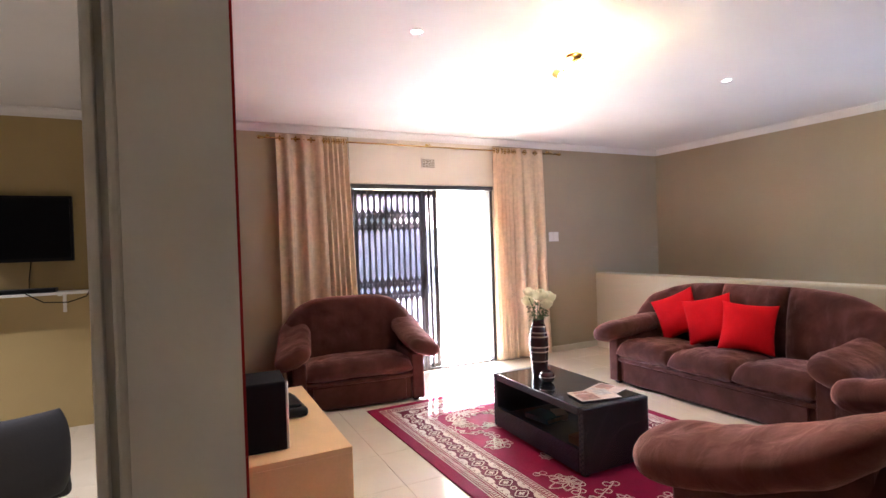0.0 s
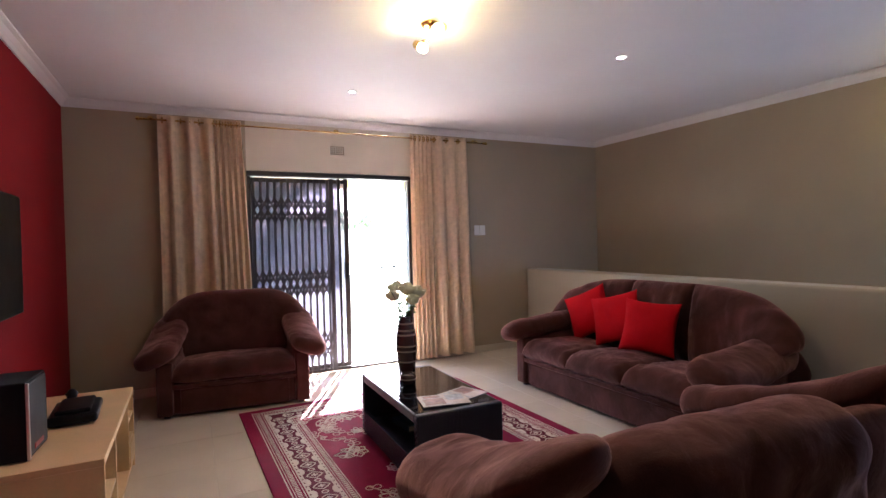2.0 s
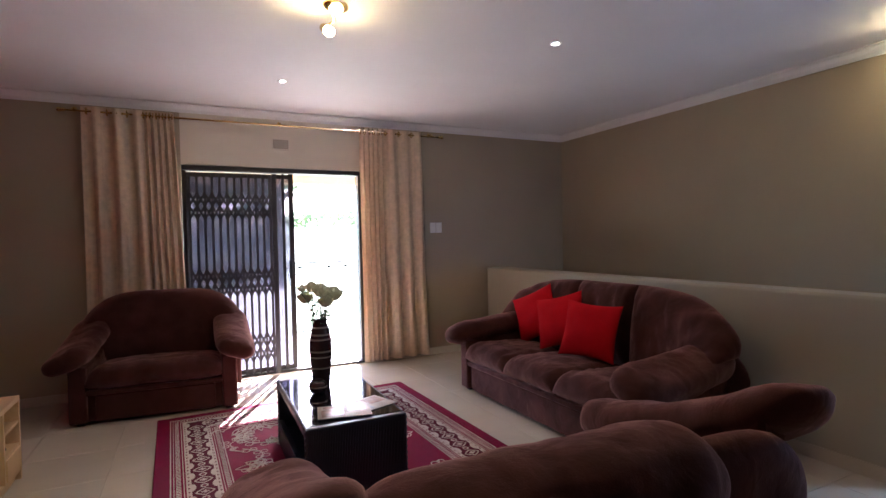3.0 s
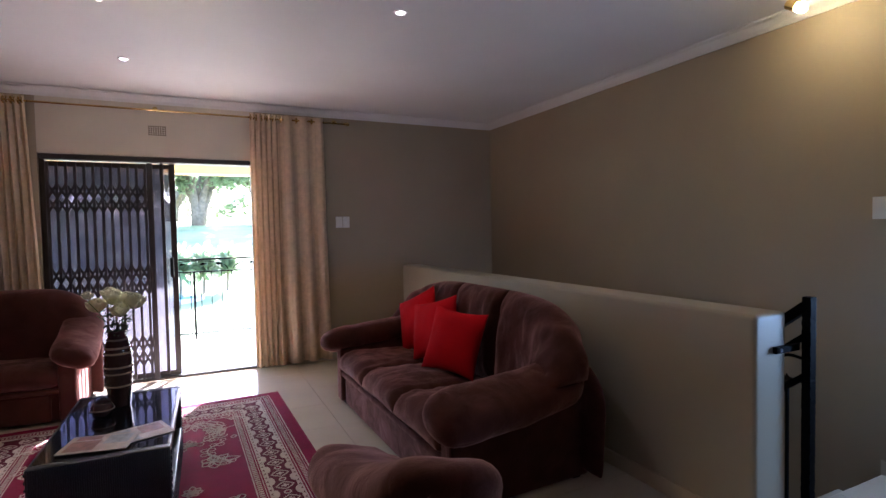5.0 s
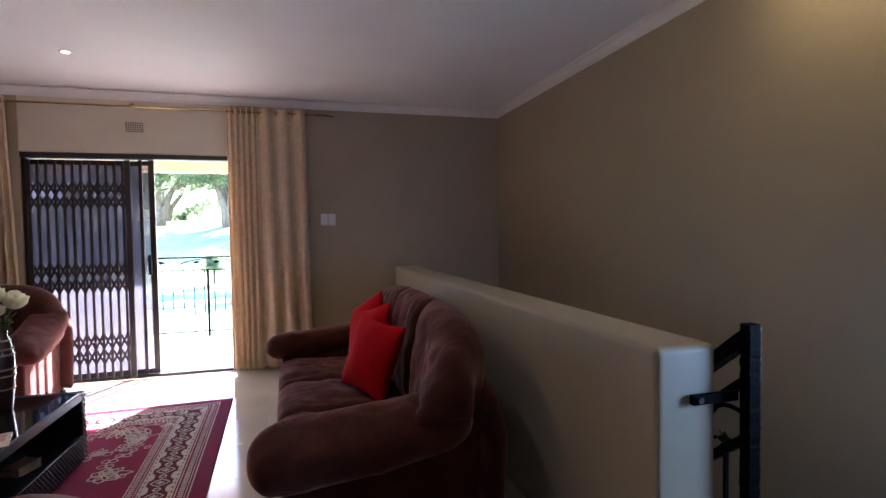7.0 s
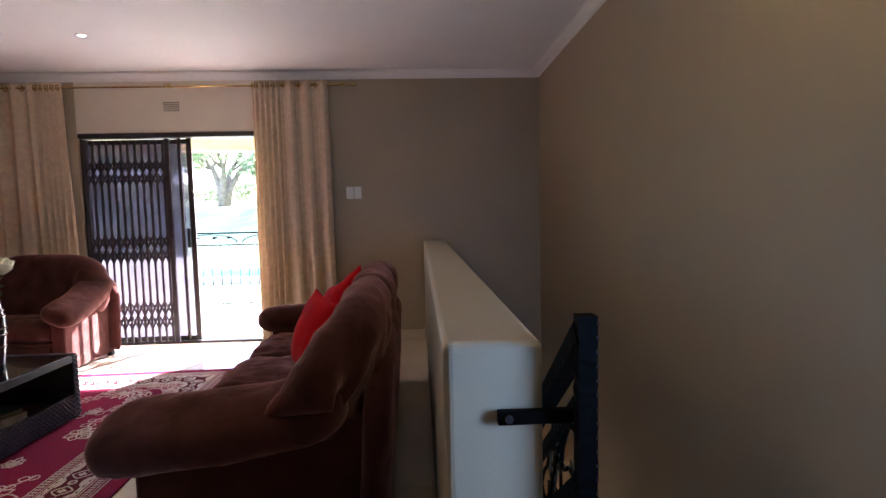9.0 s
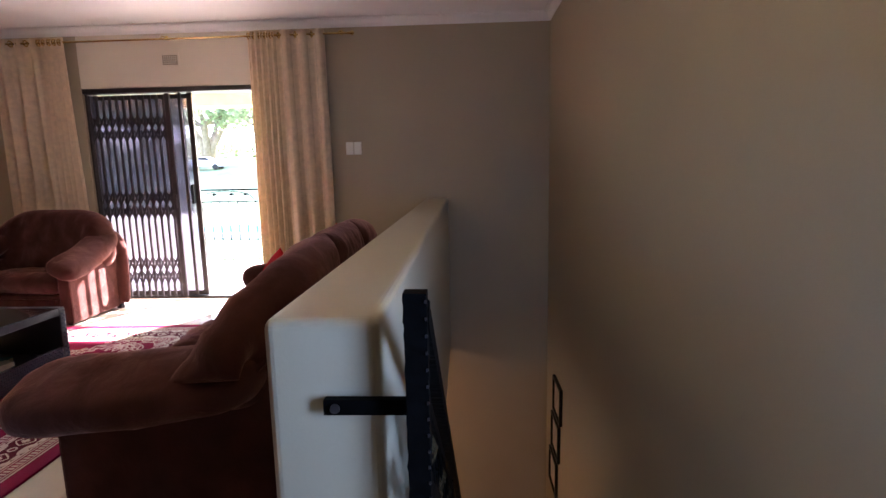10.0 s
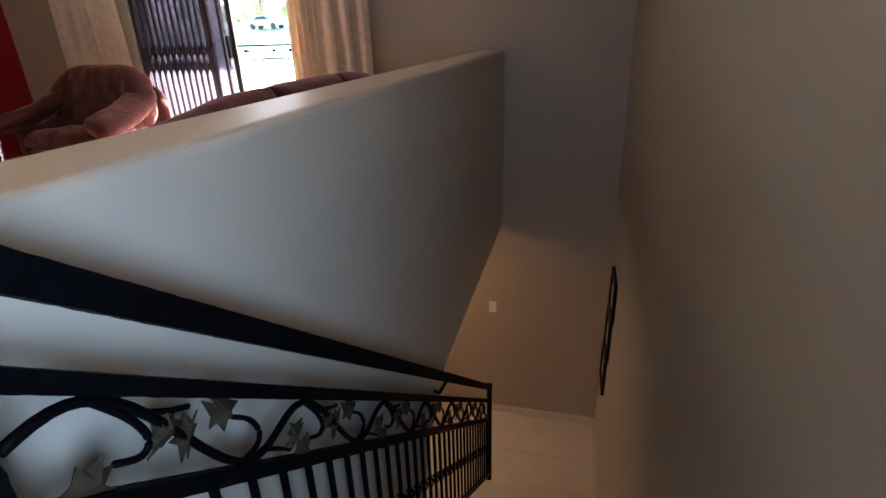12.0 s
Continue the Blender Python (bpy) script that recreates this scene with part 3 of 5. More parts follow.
couch("sofa", pose(5.62, 3.10, 0, 0, 0, -89), 1.99, 0.93, 3, "three seat brown velour sofa with rounded arms along the half wall", "sofa", "", 0.97, 2.0, 0.05, 0.12, power=4.2, frame_drop=0.24, wing=0.03, rake=0.26, tall=0.100, setback=0.195, plump=0.24)
couch("armchair", pose(3.87, 1.29, 0, 0, 0, 178), 1.40, 0.80, 1, "wide brown velour armchair standing with its front on the rug", "armchair", "armchairs", 0.86, 5.0, 0.30, -0.18, 0.02, 0.13, 0.15, 9.0, wing=0.0, fat=0.182, tall=0.105, setback=0.12, plump=0.30, frame_drop=0.12, panel=0.09, frame_half=0.73)
couch("armchair", pose(2.76, 4.97, 0, 0, 0, -6), 1.17, 0.74, 1, "wide brown velour armchair in front of the gold curtain", "armchair", "armchairs", 0.955, 9.0, 0.20, 0.03, -0.08, fat=0.165, tall=0.080, wing=0.13)
throw_cushion(pose(5.64, 2.98, 0.635, -20, 4, -64), 1)
throw_cushion(pose(5.68, 3.37, 0.655, -18, -14, -66), 2)
throw_cushion(pose(5.71, 3.74, 0.66, -18, -24, -66), 3)

# ---- coffee table and what stands on it ----


def wicker(name, color):
    m = material(name, color, 0.35, vary=0.3)
    nt, n = m.node_tree, m.node_tree.nodes
    co, ck = n.new("ShaderNodeTexCoord"), n.new("ShaderNodeTexChecker")
    mp = n.new("ShaderNodeMapping")
    mp.inputs["Rotation"].default_value = (0, 0, 0)
    ck.inputs["Scale"].default_value = 90
    nt.links.new(co.outputs["Object"], mp.inputs["Vector"])
    nt.links.new(mp.outputs[0], ck.inputs["Vector"])
    bp = n.new("ShaderNodeBump")
    bp.inputs["Strength"].default_value, bp.inputs["Distance"].default_value = 0.9, 0.004
    nt.links.new(ck.outputs["Fac"], bp.inputs["Height"])
    nt.links.new(bp.outputs[0], n["Principled BSDF"].inputs["Normal"])
    return m


WEAVE = wicker("woven_black_wicker", (0.016, 0.018, 0.028))
TABLE_GLASS = material("smoked_table_glass", (0.006, 0.007, 0.010), 0.03, bump=0, coat=0.6, vary=0.1)


def coffee_table():
    g = group("coffee_table", pose(3.735, 3.09, 0.012, 0, 0, -1.0), "low black wicker coffee table with smoked glass top on the rug", "coffee table")
    w, l, h = 0.265, 0.52, 0.405
    for s in (-1, 1):
        a, b = sorted((s * l, s * (l - 0.05)))
        boxed("end_panel", (-w, a, 0.012), (w, b, h + 0.006), WEAVE, g, bevel=0.008)
        a, b = sorted((s * w, s * (w - 0.03)))
        boxed("top_rail", (a, -l + 0.05, h - 0.045), (b, l - 0.05, h + 0.004), WEAVE, g, bevel=0.006)
        boxed("lower_rail", (a, -l + 0.05, 0.012), (b, l - 0.05, 0.155), WEAVE, g, bevel=0.006)
        for t in (-1, 1):
            boxed("foot", (s * (w - 0.03) - 0.02, t * (l - 0.03) - 0.02, 0), (s * (w - 0.03) + 0.02, t * (l - 0.03) + 0.02, 0.012), BLACK, g)
        # strands of the weave along the long rails, bluish highlights put into their colour
        bm = bmesh.new()
        for i in range(9):
            for j in range(60):
                y, z = -l + 0.058 + j * 0.0155, 0.020 + i * 0.0158
                if (i + j) % 2:
                    a, b = sorted((s * w, s * (w + 0.0055)))
                    box(bm, (a, y - 0.0068, z - 0.0052), (b, y + 0.0068, z + 0.0052))
                else:
                    a, b = sorted((s * w, s * (w + 0.0030)))
                    box(bm, (a, y - 0.0045, z - 0.0070), (b, y + 0.0045, z + 0.0070))
        for i in range(24):
            for j, side in ((0, -1), (1, -1), (0, 1), (1, 1)):
                if (i + j) % 2:
                    a, b = sorted((s * w, s * (w + 0.004)))
                    y, z = side * (l - 0.014 - 0.016 * j), 0.024 + i * 0.0158
                    box(bm, (a, y - 0.0065, z - 0.0050), (b, y + 0.0065, z + 0.0050))
        tagged(part("woven_trim", bm, material("blue_sheen_cane", (0.03, 0.036, 0.058), 0.25, vary=0.3), g), kind="stuff")
        bm = bmesh.new()
        for k in range(62):
            x = -w + 0.010 + k * (2 * w - 0.020) / 61
            rod(bm, (x, s * (l - 0.001), 0.018), (x, s * (l - 0.001), h - 0.004), 0.0036, 5)
        tagged(part("woven_trim", bm, WEAVE, g), kind="stuff")
    boxed("shelf", (-w + 0.03, -l + 0.05, 0.085), (w - 0.03, l - 0.05, 0.10), WEAVE, g)
    boxed("glass_top", (-w + 0.012, -l + 0.05, h - 0.004), (w - 0.012, l - 0.05, h + 0.005), TABLE_GLASS, g, bevel=0.002, seg=1, label="smoked glass table top")


def book(m, w, l, h, color, mat_name, label):
    g = group("book", m, label, "book", "books on the coffee table shelf")
    cover = material(mat_name, color, 0.5, vary=0.15)
    boxed("cover", (-w / 2, -l / 2, 0), (w / 2, l / 2, 0.003), cover, g)
    boxed("cover", (-w / 2, -l / 2, h - 0.003), (w / 2, l / 2, h), cover, g)
    boxed("spine", (-w / 2 - 0.002, -l / 2, 0), (-w / 2 + 0.001, l / 2, h), cover, g)
    boxed("page_block", (-w / 2 + 0.002, -l / 2 + 0.003, 0.003), (w / 2 - 0.003, l / 2 - 0.003, h - 0.003), PAPER, g)


def magazine(m, label, mix):
    g = group("magazine", m, label, "magazine", "magazines on the coffee table")
    boxed("page_block", (-0.14, -0.10, 0), (0.14, 0.10, 0.005), PAPER, g, bevel=0.001, seg=1)
    for x0, y0, x1, y1, k in ((-0.12, -0.08, 0.0, 0.03, 0), (0.02, -0.02, 0.12, 0.08, 1), (-0.11, 0.045, -0.01, 0.085, 2)):
        boxed("picture", (x0, y0, 0.0052), (x1, y1, 0.006), material("print_ink", (0.30, 0.15, 0.12), 0.4, vary=0.6, scale=30) if (k + mix) % 2 else material("print_grey", (0.35, 0.36, 0.40), 0.4, vary=0.5, scale=30), g)


def vase():
    body = material("plum_ceramic_glaze", (0.045, 0.022, 0.026), 0.22, vary=0.3, coat=0.4)
    band = material("gilt_band", (0.30, 0.22, 0.18), 0.4, metal=0.2)
    g = group("vase", pose(3.715, 3.33, 0.423), "tall dark striped ceramic vase holding white flowers on the coffee table", "vase")
    prof = [(1.22 * a, b) for a, b in ((0.040, 0), (0.043, 0.01), (0.050, 0.10), (0.057, 0.20), (0.056, 0.28), (0.045, 0.36), (0.034, 0.405), (0.037, 0.425), (0.031, 0.425), (0.028, 0.40))]
    part("body", lathe(bmesh.new(), prof, 32), body, g, smooth=True)
    for z, r in ((0.12, 0.0525), (0.19, 0.0575), (0.225, 0.0585), (0.30, 0.0555), (0.33, 0.0515), (0.375, 0.0425)):
        bm = bmesh.new()
        lathe(bm, [(1.22 * r - 0.003, z - 0.006), (1.22 * r + 0.0015, z - 0.004), (1.22 * r + 0.0015, z + 0.003), (1.22 * r - 0.004, z + 0.006)], 32)
        part("stripe", bm, band, g, smooth=True)
    return g


def flowers():
    petal = material("ivory_petal", (0.86, 0.84, 0.68), 0.6, vary=0.08, scale=20)
    pt = petal.node_tree
    glow, both = pt.nodes.new("ShaderNodeBsdfTranslucent"), pt.nodes.new("ShaderNodeMixShader")
    glow.inputs["Color"].default_value = (0.90, 0.90, 0.70, 1)
    both.inputs[0].default_value = 0.45
    pt.links.new(pt.nodes["Principled BSDF"].outputs[0], both.inputs[1])
    pt.links.new(glow.outputs[0], both.inputs[2])
    pt.links.new(both.outputs[0], pt.nodes["Material Output"].inputs["Surface"])
    leaf = material("fresh_leaf", (0.09, 0.16, 0.05), 0.5, vary=0.4, scale=20)
    g = group("flower_bouquet", pose(3.715, 3.33, 0.82), "bouquet of white roses with small green leaves in the tall vase", "flowers")
    rnd = random.Random(4)
    heads = [(-0.075, 0.0, 0.175, 0.045), (0.0, -0.03, 0.215, 0.05), (0.075, -0.01, 0.185, 0.052), (-0.03, 0.05, 0.235, 0.04), (0.04, 0.06, 0.20, 0.042), (-0.10, -0.05, 0.245, 0.026), (0.02, -0.06, 0.15, 0.042)]
    for x, y, z, r in [(1.2 * a, 1.2 * b, c - 0.02, 1.4 * d) for a, b, c, d in heads]:
        part("stem", tube(bmesh.new(), [(x * 0.15, y * 0.15, -0.06), (x * 0.5, y * 0.5, z * 0.5), (x, y, z - r * 0.6)], 0.003, 5), leaf, g)
        bm = bmesh.new()
        for ring, (cnt, rad, tilt, lift) in enumerate(((6, 1.0, 0.5, -0.3), (6, 0.8, 0.95, -0.05), (5, 0.58, 1.2, 0.1), (4, 0.34, 1.4, 0.2))):
            for k in range(cnt):
                a = 2 * math.pi * k / cnt + ring * 0.6 + rnd.uniform(-0.15, 0.15)
                rot = Matrix.Rotation(a, 4, "Z") @ Matrix.Rotation(-tilt, 4, "Y")
                vs = []
                for i in range(5):
                    for j in range(5):
                        u, v = i / 4, j / 4 - 0.5
                        wd = math.sin(math.pi * (0.15 + 0.8 * u)) ** 0.6
                        p = Vector((u * rad * r * 1.15, v * rad * r * 1.5 * wd, 0.28 * r * (4 * v * v) * wd + 0.35 * r * u * u - 0.04 * r * rnd.random()))
                        vs.append(bm.verts.new(Vector((x, y, z + lift * r)) + rot @ p))
                for i in range(4):
                    for j in range(4):
                        bm.faces.new((vs[i * 5 + j], vs[i * 5 + j + 1], vs[i * 5 + j + 6], vs[i * 5 + j + 5]))
        part("rose_head", bm, petal, g, smooth=True)
    bm = bmesh.new()
    for k in range(130):
        a, rr, z = rnd.uniform(0, 6.28), rnd.uniform(0.01, 0.075), rnd.uniform(0.0, 0.16)
        rr *= 0.5 + z * 4
        q = Matrix.Translation((rr * math.cos(a), rr * math.sin(a), z)) @ Euler((rnd.uniform(-1, 1), rnd.uniform(-1, 1), a)).to_matrix().to_4x4()
        s = rnd.uniform(0.014, 0.026)
        v = [bm.verts.new(q @ Vector(p)) for p in ((0, 0, 0), (s * 0.5, s * 0.42, 0.003), (s * 1.5, 0, 0), (s * 0.5, -s * 0.42, 0.003), (s * 0.6, 0, -0.002))]
        for i, j in ((0, 1), (1, 2), (2, 3), (3, 0)):
            bm.faces.new((v[i], v[j], v[4]))
    tagged(part("leaves", bm, leaf, g), kind="stuff")


def bowl():
    g = group("candle_bowl", pose(3.655, 3.165, 0.423), "small dark round striped bowl beside the vase on the coffee table", "bowl")
    part("body", lathe(bmesh.new(), [(0.028, 0), (0.045, 0.012), (0.054, 0.04), (0.05, 0.065), (0.036, 0.083), (0.032, 0.08), (0.045, 0.06), (0.03, 0.02)], 28), MATS["plum_ceramic_glaze"], g, smooth=True)
    part("stripe", lathe(bmesh.new(), [(0.050, 0.038), (0.0555, 0.040), (0.0555, 0.046), (0.050, 0.048)], 28), MATS["gilt_band"], g, smooth=True)


coffee_table()
vase()
flowers()
bowl()
magazine(pose(3.84, 2.80, 0.4235, 0, 0, 20), "open printed magazine lying on the glass table top", 0)
magazine(pose(3.70, 2.74, 0.429, 0, 0, -12), "folded printed magazine lying on the glass table top", 1)
book(pose(3.72, 3.30, 0.112, 0, 0, 8), 0.16, 0.23, 0.035, (0.04, 0.16, 0.22), "teal_book_cloth", "teal book lying on the wicker shelf")
book(pose(3.83, 3.26, 0.112, 0, 0, -20), 0.09, 0.14, 0.045, (0.55, 0.52, 0.48), "pale_book_cloth", "small pale paperback lying on the wicker shelf")
book(pose(3.66, 2.76, 0.112, 0, 0, 4), 0.15, 0.20, 0.05, (0.22, 0.12, 0.06), "tan_book_cloth", "thick tan book lying on the wicker shelf")

# ---- rug ----


def flat(bm, pts, z, mi=0, h=0.0016):
    """A flat raised patch of pile with the outline pts."""
    prism(bm, pts, "z", z, z + h, mi)


def ribbon(bm, pts, w, z, h=0.0016):
    """A narrow raised line of pile along pts."""
    n = len(pts)
    sides = []
    for k in range(n):
        a, b = Vector(pts[max(k - 1, 0)]), Vector(pts[min(k + 1, n - 1)])
        t = (b - a).normalized() if (b - a).length else Vector((1, 0))
        q = Vector((-t.y, t.x)) * w / 2
        p = Vector(pts[k])
        sides.append([bm.verts.new((*(p + q), z + h)), bm.verts.new((*(p - q), z + h)), bm.verts.new((*(p - q), z)), bm.verts.new((*(p + q), z))])
    for a, b in zip(sides, sides[1:]):
        for j in range(4):
            bm.faces.new((a[j], a[(j + 1) % 4], b[(j + 1) % 4], b[j]))


def rug():
    g = group("rug", pose(3.765, 3.02, 0, 0, 0, 1.6), "crimson patterned rug with cream scrolls and a medallion border", "rug")
    w, l, z = 1.0, 1.50, 0.011
    part("rug_base", box(bmesh.new(), (-w, -l, 0), (w, l, z), 0.004, 2), RUGRED, g)

    def frame_band(bm, d0, d1, zz, h=0.0016):
        for pts in ([(-w + d0, -l + d0), (-w + d1, -l + d0), (-w + d1, l - d0), (-w + d0, l - d0)], [(w - d1, -l + d0), (w - d0, -l + d0), (w - d0, l - d0), (w - d1, l - d0)],
                    [(-w + d1, l - d1), (w - d1, l - d1), (w - d1, l - d0), (-w + d1, l - d0)], [(-w + d1, -l + d0), (w - d1, -l + d0), (w - d1, -l + d1), (-w + d1, -l + d1)]):
            flat(bm, pts, zz, 0, h)
    bm = bmesh.new()
    for a, b in ((0.085, 0.092), (0.103, 0.107), (0.152, 0.157), (0.166, 0.192), (0.318, 0.344), (0.353, 0.357), (0.398, 0.404)):
        frame_band(bm, a, b, z)
    part("border_stripe", bm, RUGPALE, g)
    bm = bmesh.new()
    frame_band(bm, 0.192, 0.318, z)
    part("border_field", bm, RUGDARK, g)

    def along(d):
        """Stations round the rug at the depth d: place, direction along and inward."""
        return [((-w + d, -l + d), (0, 1), (1, 0), 2 * (l - d)), ((w - d, -l + d), (0, 1), (-1, 0), 2 * (l - d)), ((-w + d, l - d), (1, 0), (0, -1), 2 * (w - d)), ((-w + d, -l + d), (1, 0), (0, 1), 2 * (w - d))]
    pale, dark, ticks, red = bmesh.new(), bmesh.new(), bmesh.new(), bmesh.new()
    scallops = bmesh.new()

    def own(name):
        nonlocal pale
        part(name, pale, RUGPALE, g)
        pale = bmesh.new()
    for o, t, n, length in along(0.128):
        k = int(length / 0.021)
        for i in range(k):
            s = (i + 0.5) * length / k
            c = (o[0] + t[0] * s, o[1] + t[1] * s)
            e = [(c[0] + t[0] * a + n[0] * b, c[1] + t[1] * a + n[1] * b) for a, b in ((-0.005, -0.013), (0.005, -0.013), (0.005, 0.013), (-0.005, 0.013))]
            flat(ticks, e, z)
    for o, t, n, length in along(0.379):
        k = int(length / 0.024)
        for i in range(k):
            s = (i + 0.5) * length / k
            c = (o[0] + t[0] * s, o[1] + t[1] * s)
            e = [(c[0] + t[0] * a + n[0] * b, c[1] + t[1] * a + n[1] * b) for a, b in ((-0.006, -0.013), (0.006, -0.013), (0.006, 0.013), (-0.006, 0.013))]
            flat(ticks, e, z)
    for o, t, n, length in along(0.255):
        k = int(round(length / 0.16))
        for i in range(k):
            s = (i + 0.5) * length / k
            c = Vector((o[0] + t[0] * s, o[1] + t[1] * s))
            T, N = Vector(t), Vector(n)
            zz = z + 0.0016
            # diamond medallion, its cross and the ring between two medallions
            ribbon(pale, [tuple(c + T * a + N * b) for a, b in ((0.042, 0), (0.02, 0.03), (0.0, 0.047), (-0.02, 0.03), (-0.042, 0), (-0.02, -0.03), (0, -0.047), (0.02, -0.03), (0.042, 0))], 0.007, zz)
            ribbon(pale, [tuple(c + T * a) for a in (-0.018, 0.018)], 0.012, zz)
            ribbon(pale, [tuple(c + N * a) for a in (-0.02, 0.02)], 0.012, zz)
            r = c + T * (length / k / 2)
            if i < k - 1:
                ribbon(pale, [tuple(r + T * 0.017 * math.cos(a) + N * 0.017 * math.sin(a)) for a in (2 * math.pi * j / 12 for j in range(13))], 0.008, zz)
                flat(red, [tuple(r + T * 0.008 * math.cos(a) + N * 0.008 * math.sin(a)) for a in (2 * math.pi * j / 8 for j in range(8))], zz)
            own("medallion")
            # scalloped edges of the band
            for q in (-1, 1):
                flat(scallops, [tuple(c + T * (length / k / 2 + 0.045 * math.cos(a)) + N * q * (0.063 - 0.022 * abs(math.sin(a)))) if j else tuple(c + T * (length / k / 2 + 0.045) + N * q * 0.063) for j, a in enumerate([0] + [math.pi * jj / 8 for jj in range(9)])], zz, 0, 0.001)
        # thin dark line and small sprigs in the pale stripes
        for off in (-0.077, 0.077):
            kk = int(length / 0.05)
            for i in range(kk):
                s = (i + 0.5) * length / kk
                c = Vector((o[0] + t[0] * s, o[1] + t[1] * s)) + Vector(n) * off
                T, N = Vector(t), Vector(n)
                flat(dark, [tuple(c + T * a + N * b) for a, b in ((-0.014, -0.006), (0.0, 0.008), (0.014, -0.006), (0.0, -0.001))], z + 0.0016, 0, 0.0008)
    # scrolls of the field
    def scroll(c, s, fl=1, turn=0.0):
        def tr(x, y):
            x *= fl
            return (c[0] + s * (x * math.cos(turn) - y * math.sin(turn)), c[1] + s * (x * math.sin(turn) + y * math.cos(turn)))
        spiral = [tr((0.10 - 0.012 * a) * math.cos(a), (0.10 - 0.012 * a) * math.sin(a)) for a in (0.35 * j for j in range(15))]
        ribbon(pale, spiral, 0.007, z)
        ribbon(pale, [tr(0.10 + 0.13 * u, 0.06 * math.sin(u * 5)) for u in (j / 12 for j in range(13))], 0.010, z)
        for a in (0.3, 1.0, 1.8, 2.6, 3.4, 4.2):
            px, py = 0.125 * math.cos(a), 0.125 * math.sin(a)
            ribbon(pale, [tr(px + 0.032 * math.cos(b), py + 0.022 * math.sin(b)) for b in (a + 2 * math.pi * j / 8 for j in range(9))], 0.007, z)
        own("scroll")

    def lobed(c, s, turn, fl=1):
        """A curling acanthus stem with lobes on both sides."""
        def tr(x, y):
            y *= fl
            return (c[0] + s * (x * math.cos(turn) - y * math.sin(turn)), c[1] + s * (x * math.sin(turn) + y * math.cos(turn)))
        stem = [(0.42 * u, 0.10 * math.sin(u * 4.2)) for u in (j / 20 for j in range(21))]
        ribbon(pale, [tr(*q) for q in stem], 0.008, z)
        for j in range(2, 20, 4):
            x, y = stem[j]
            for q in (-1, 1):
                r = 0.034 + 0.012 * (j % 2)
                ribbon(pale, [tr(x + r * (math.cos(b) * 0.8 + 0.4), y + q * (r * 0.75 + r * 0.75 * math.sin(b))) for b in (-math.pi / 2 + 1.75 * math.pi * jj / 9 for jj in range(10))], 0.006, z)
        own("scroll")

    def fan(c, s, turn):
        """A shell of seven lobes."""
        def tr(x, y):
            return (c[0] + s * (x * math.cos(turn) - y * math.sin(turn)), c[1] + s * (x * math.sin(turn) + y * math.cos(turn)))
        for a in (-1.2, -0.8, -0.4, 0, 0.4, 0.8, 1.2):
            ribbon(pale, [tr((0.05 + 0.14 * u) * math.cos(a) - v * 0.020 * math.sin(math.pi * u) * math.sin(a), (0.05 + 0.14 * u) * math.sin(a) + v * 0.020 * math.sin(math.pi * u) * math.cos(a)) for v in (1, -1) for u in ([j / 6 for j in range(7)] if v == 1 else [1 - j / 6 for j in range(7)])], 0.008, z)
        ribbon(pale, [tr(0.045 * math.cos(a), 0.045 * math.sin(a)) for a in (-1.5 + 0.3 * j for j in range(11))], 0.010, z)
        own("palmette")

    def sprig(c, s, turn):
        def tr(x, y):
            return (c[0] + s * (x * math.cos(turn) - y * math.sin(turn)), c[1] + s * (x * math.sin(turn) + y * math.cos(turn)))
        for a, ln in ((0, 0.16), (0.7, 0.12), (-0.7, 0.12), (1.5, 0.10), (-1.5, 0.10), (2.5, 0.08), (-2.5, 0.08)):
            ribbon(pale, [tr(ln * (u * math.cos(a)) + 0.035 * math.sin(math.pi * u) * -math.sin(a) * v, ln * u * math.sin(a) + 0.035 * math.sin(math.pi * u) * math.cos(a) * v) for v in (1, -1) for u in ([j / 6 for j in range(7)] if v == 1 else [1 - j / 6 for j in range(7)])], 0.008, z)
            own("petal")
    for sx in (-1, 1):
        for sy in (-1, 1):
            scroll((sx * (w - 0.52), sy * (l - 0.53)), 1.0, sx)
            scroll((sx * (w - 0.74), sy * (l - 0.50)), 0.7, -sx, 0.4 * sy)
            scroll((sx * (w - 0.50), sy * (l - 0.80)), 0.75, sx, sy * 1.3)
            fan((sx * (w - 0.66), sy * (l - 0.47)), 0.9, -sy * math.pi / 2)
            fan((sx * (w - 0.46), sy * (l - 0.66)), 0.8, 0 if sx < 0 else math.pi)
            lobed((sx * (w - 0.56), sy * (l - 0.62)), 0.95, math.atan2(-sy, -sx * 0.45), sx * sy)
            lobed((sx * (w - 0.50), sy * (l - 0.92)), 0.85, math.atan2(-sy, -sx * 0.15), -sx * sy)
            lobed((sx * (w - 0.80), sy * (l - 0.56)), 0.75, math.atan2(-sy * 0.3, -sx), sx * sy)
        for y in (-0.42, 0.28):
            sprig((sx * 0.42, y), 0.95, 0 if sx > 0 else math.pi)
    for sx in (-1, 1):
        for y in (-0.08, 0.62, -0.75):
            sprig((sx * 0.30, y), 0.5, math.pi / 2)
    pale.free()
    for name, bm, mat in (("border_scalloping", scallops, RUGPALE), ("border_edge_fringe", ticks, RUGPALE), ("border_sprigs", dark, RUGDARK), ("border_dots", red, RUGRED)):
        tagged(part(name, bm, mat, g), kind="stuff")


rug()

# ---- television side ----


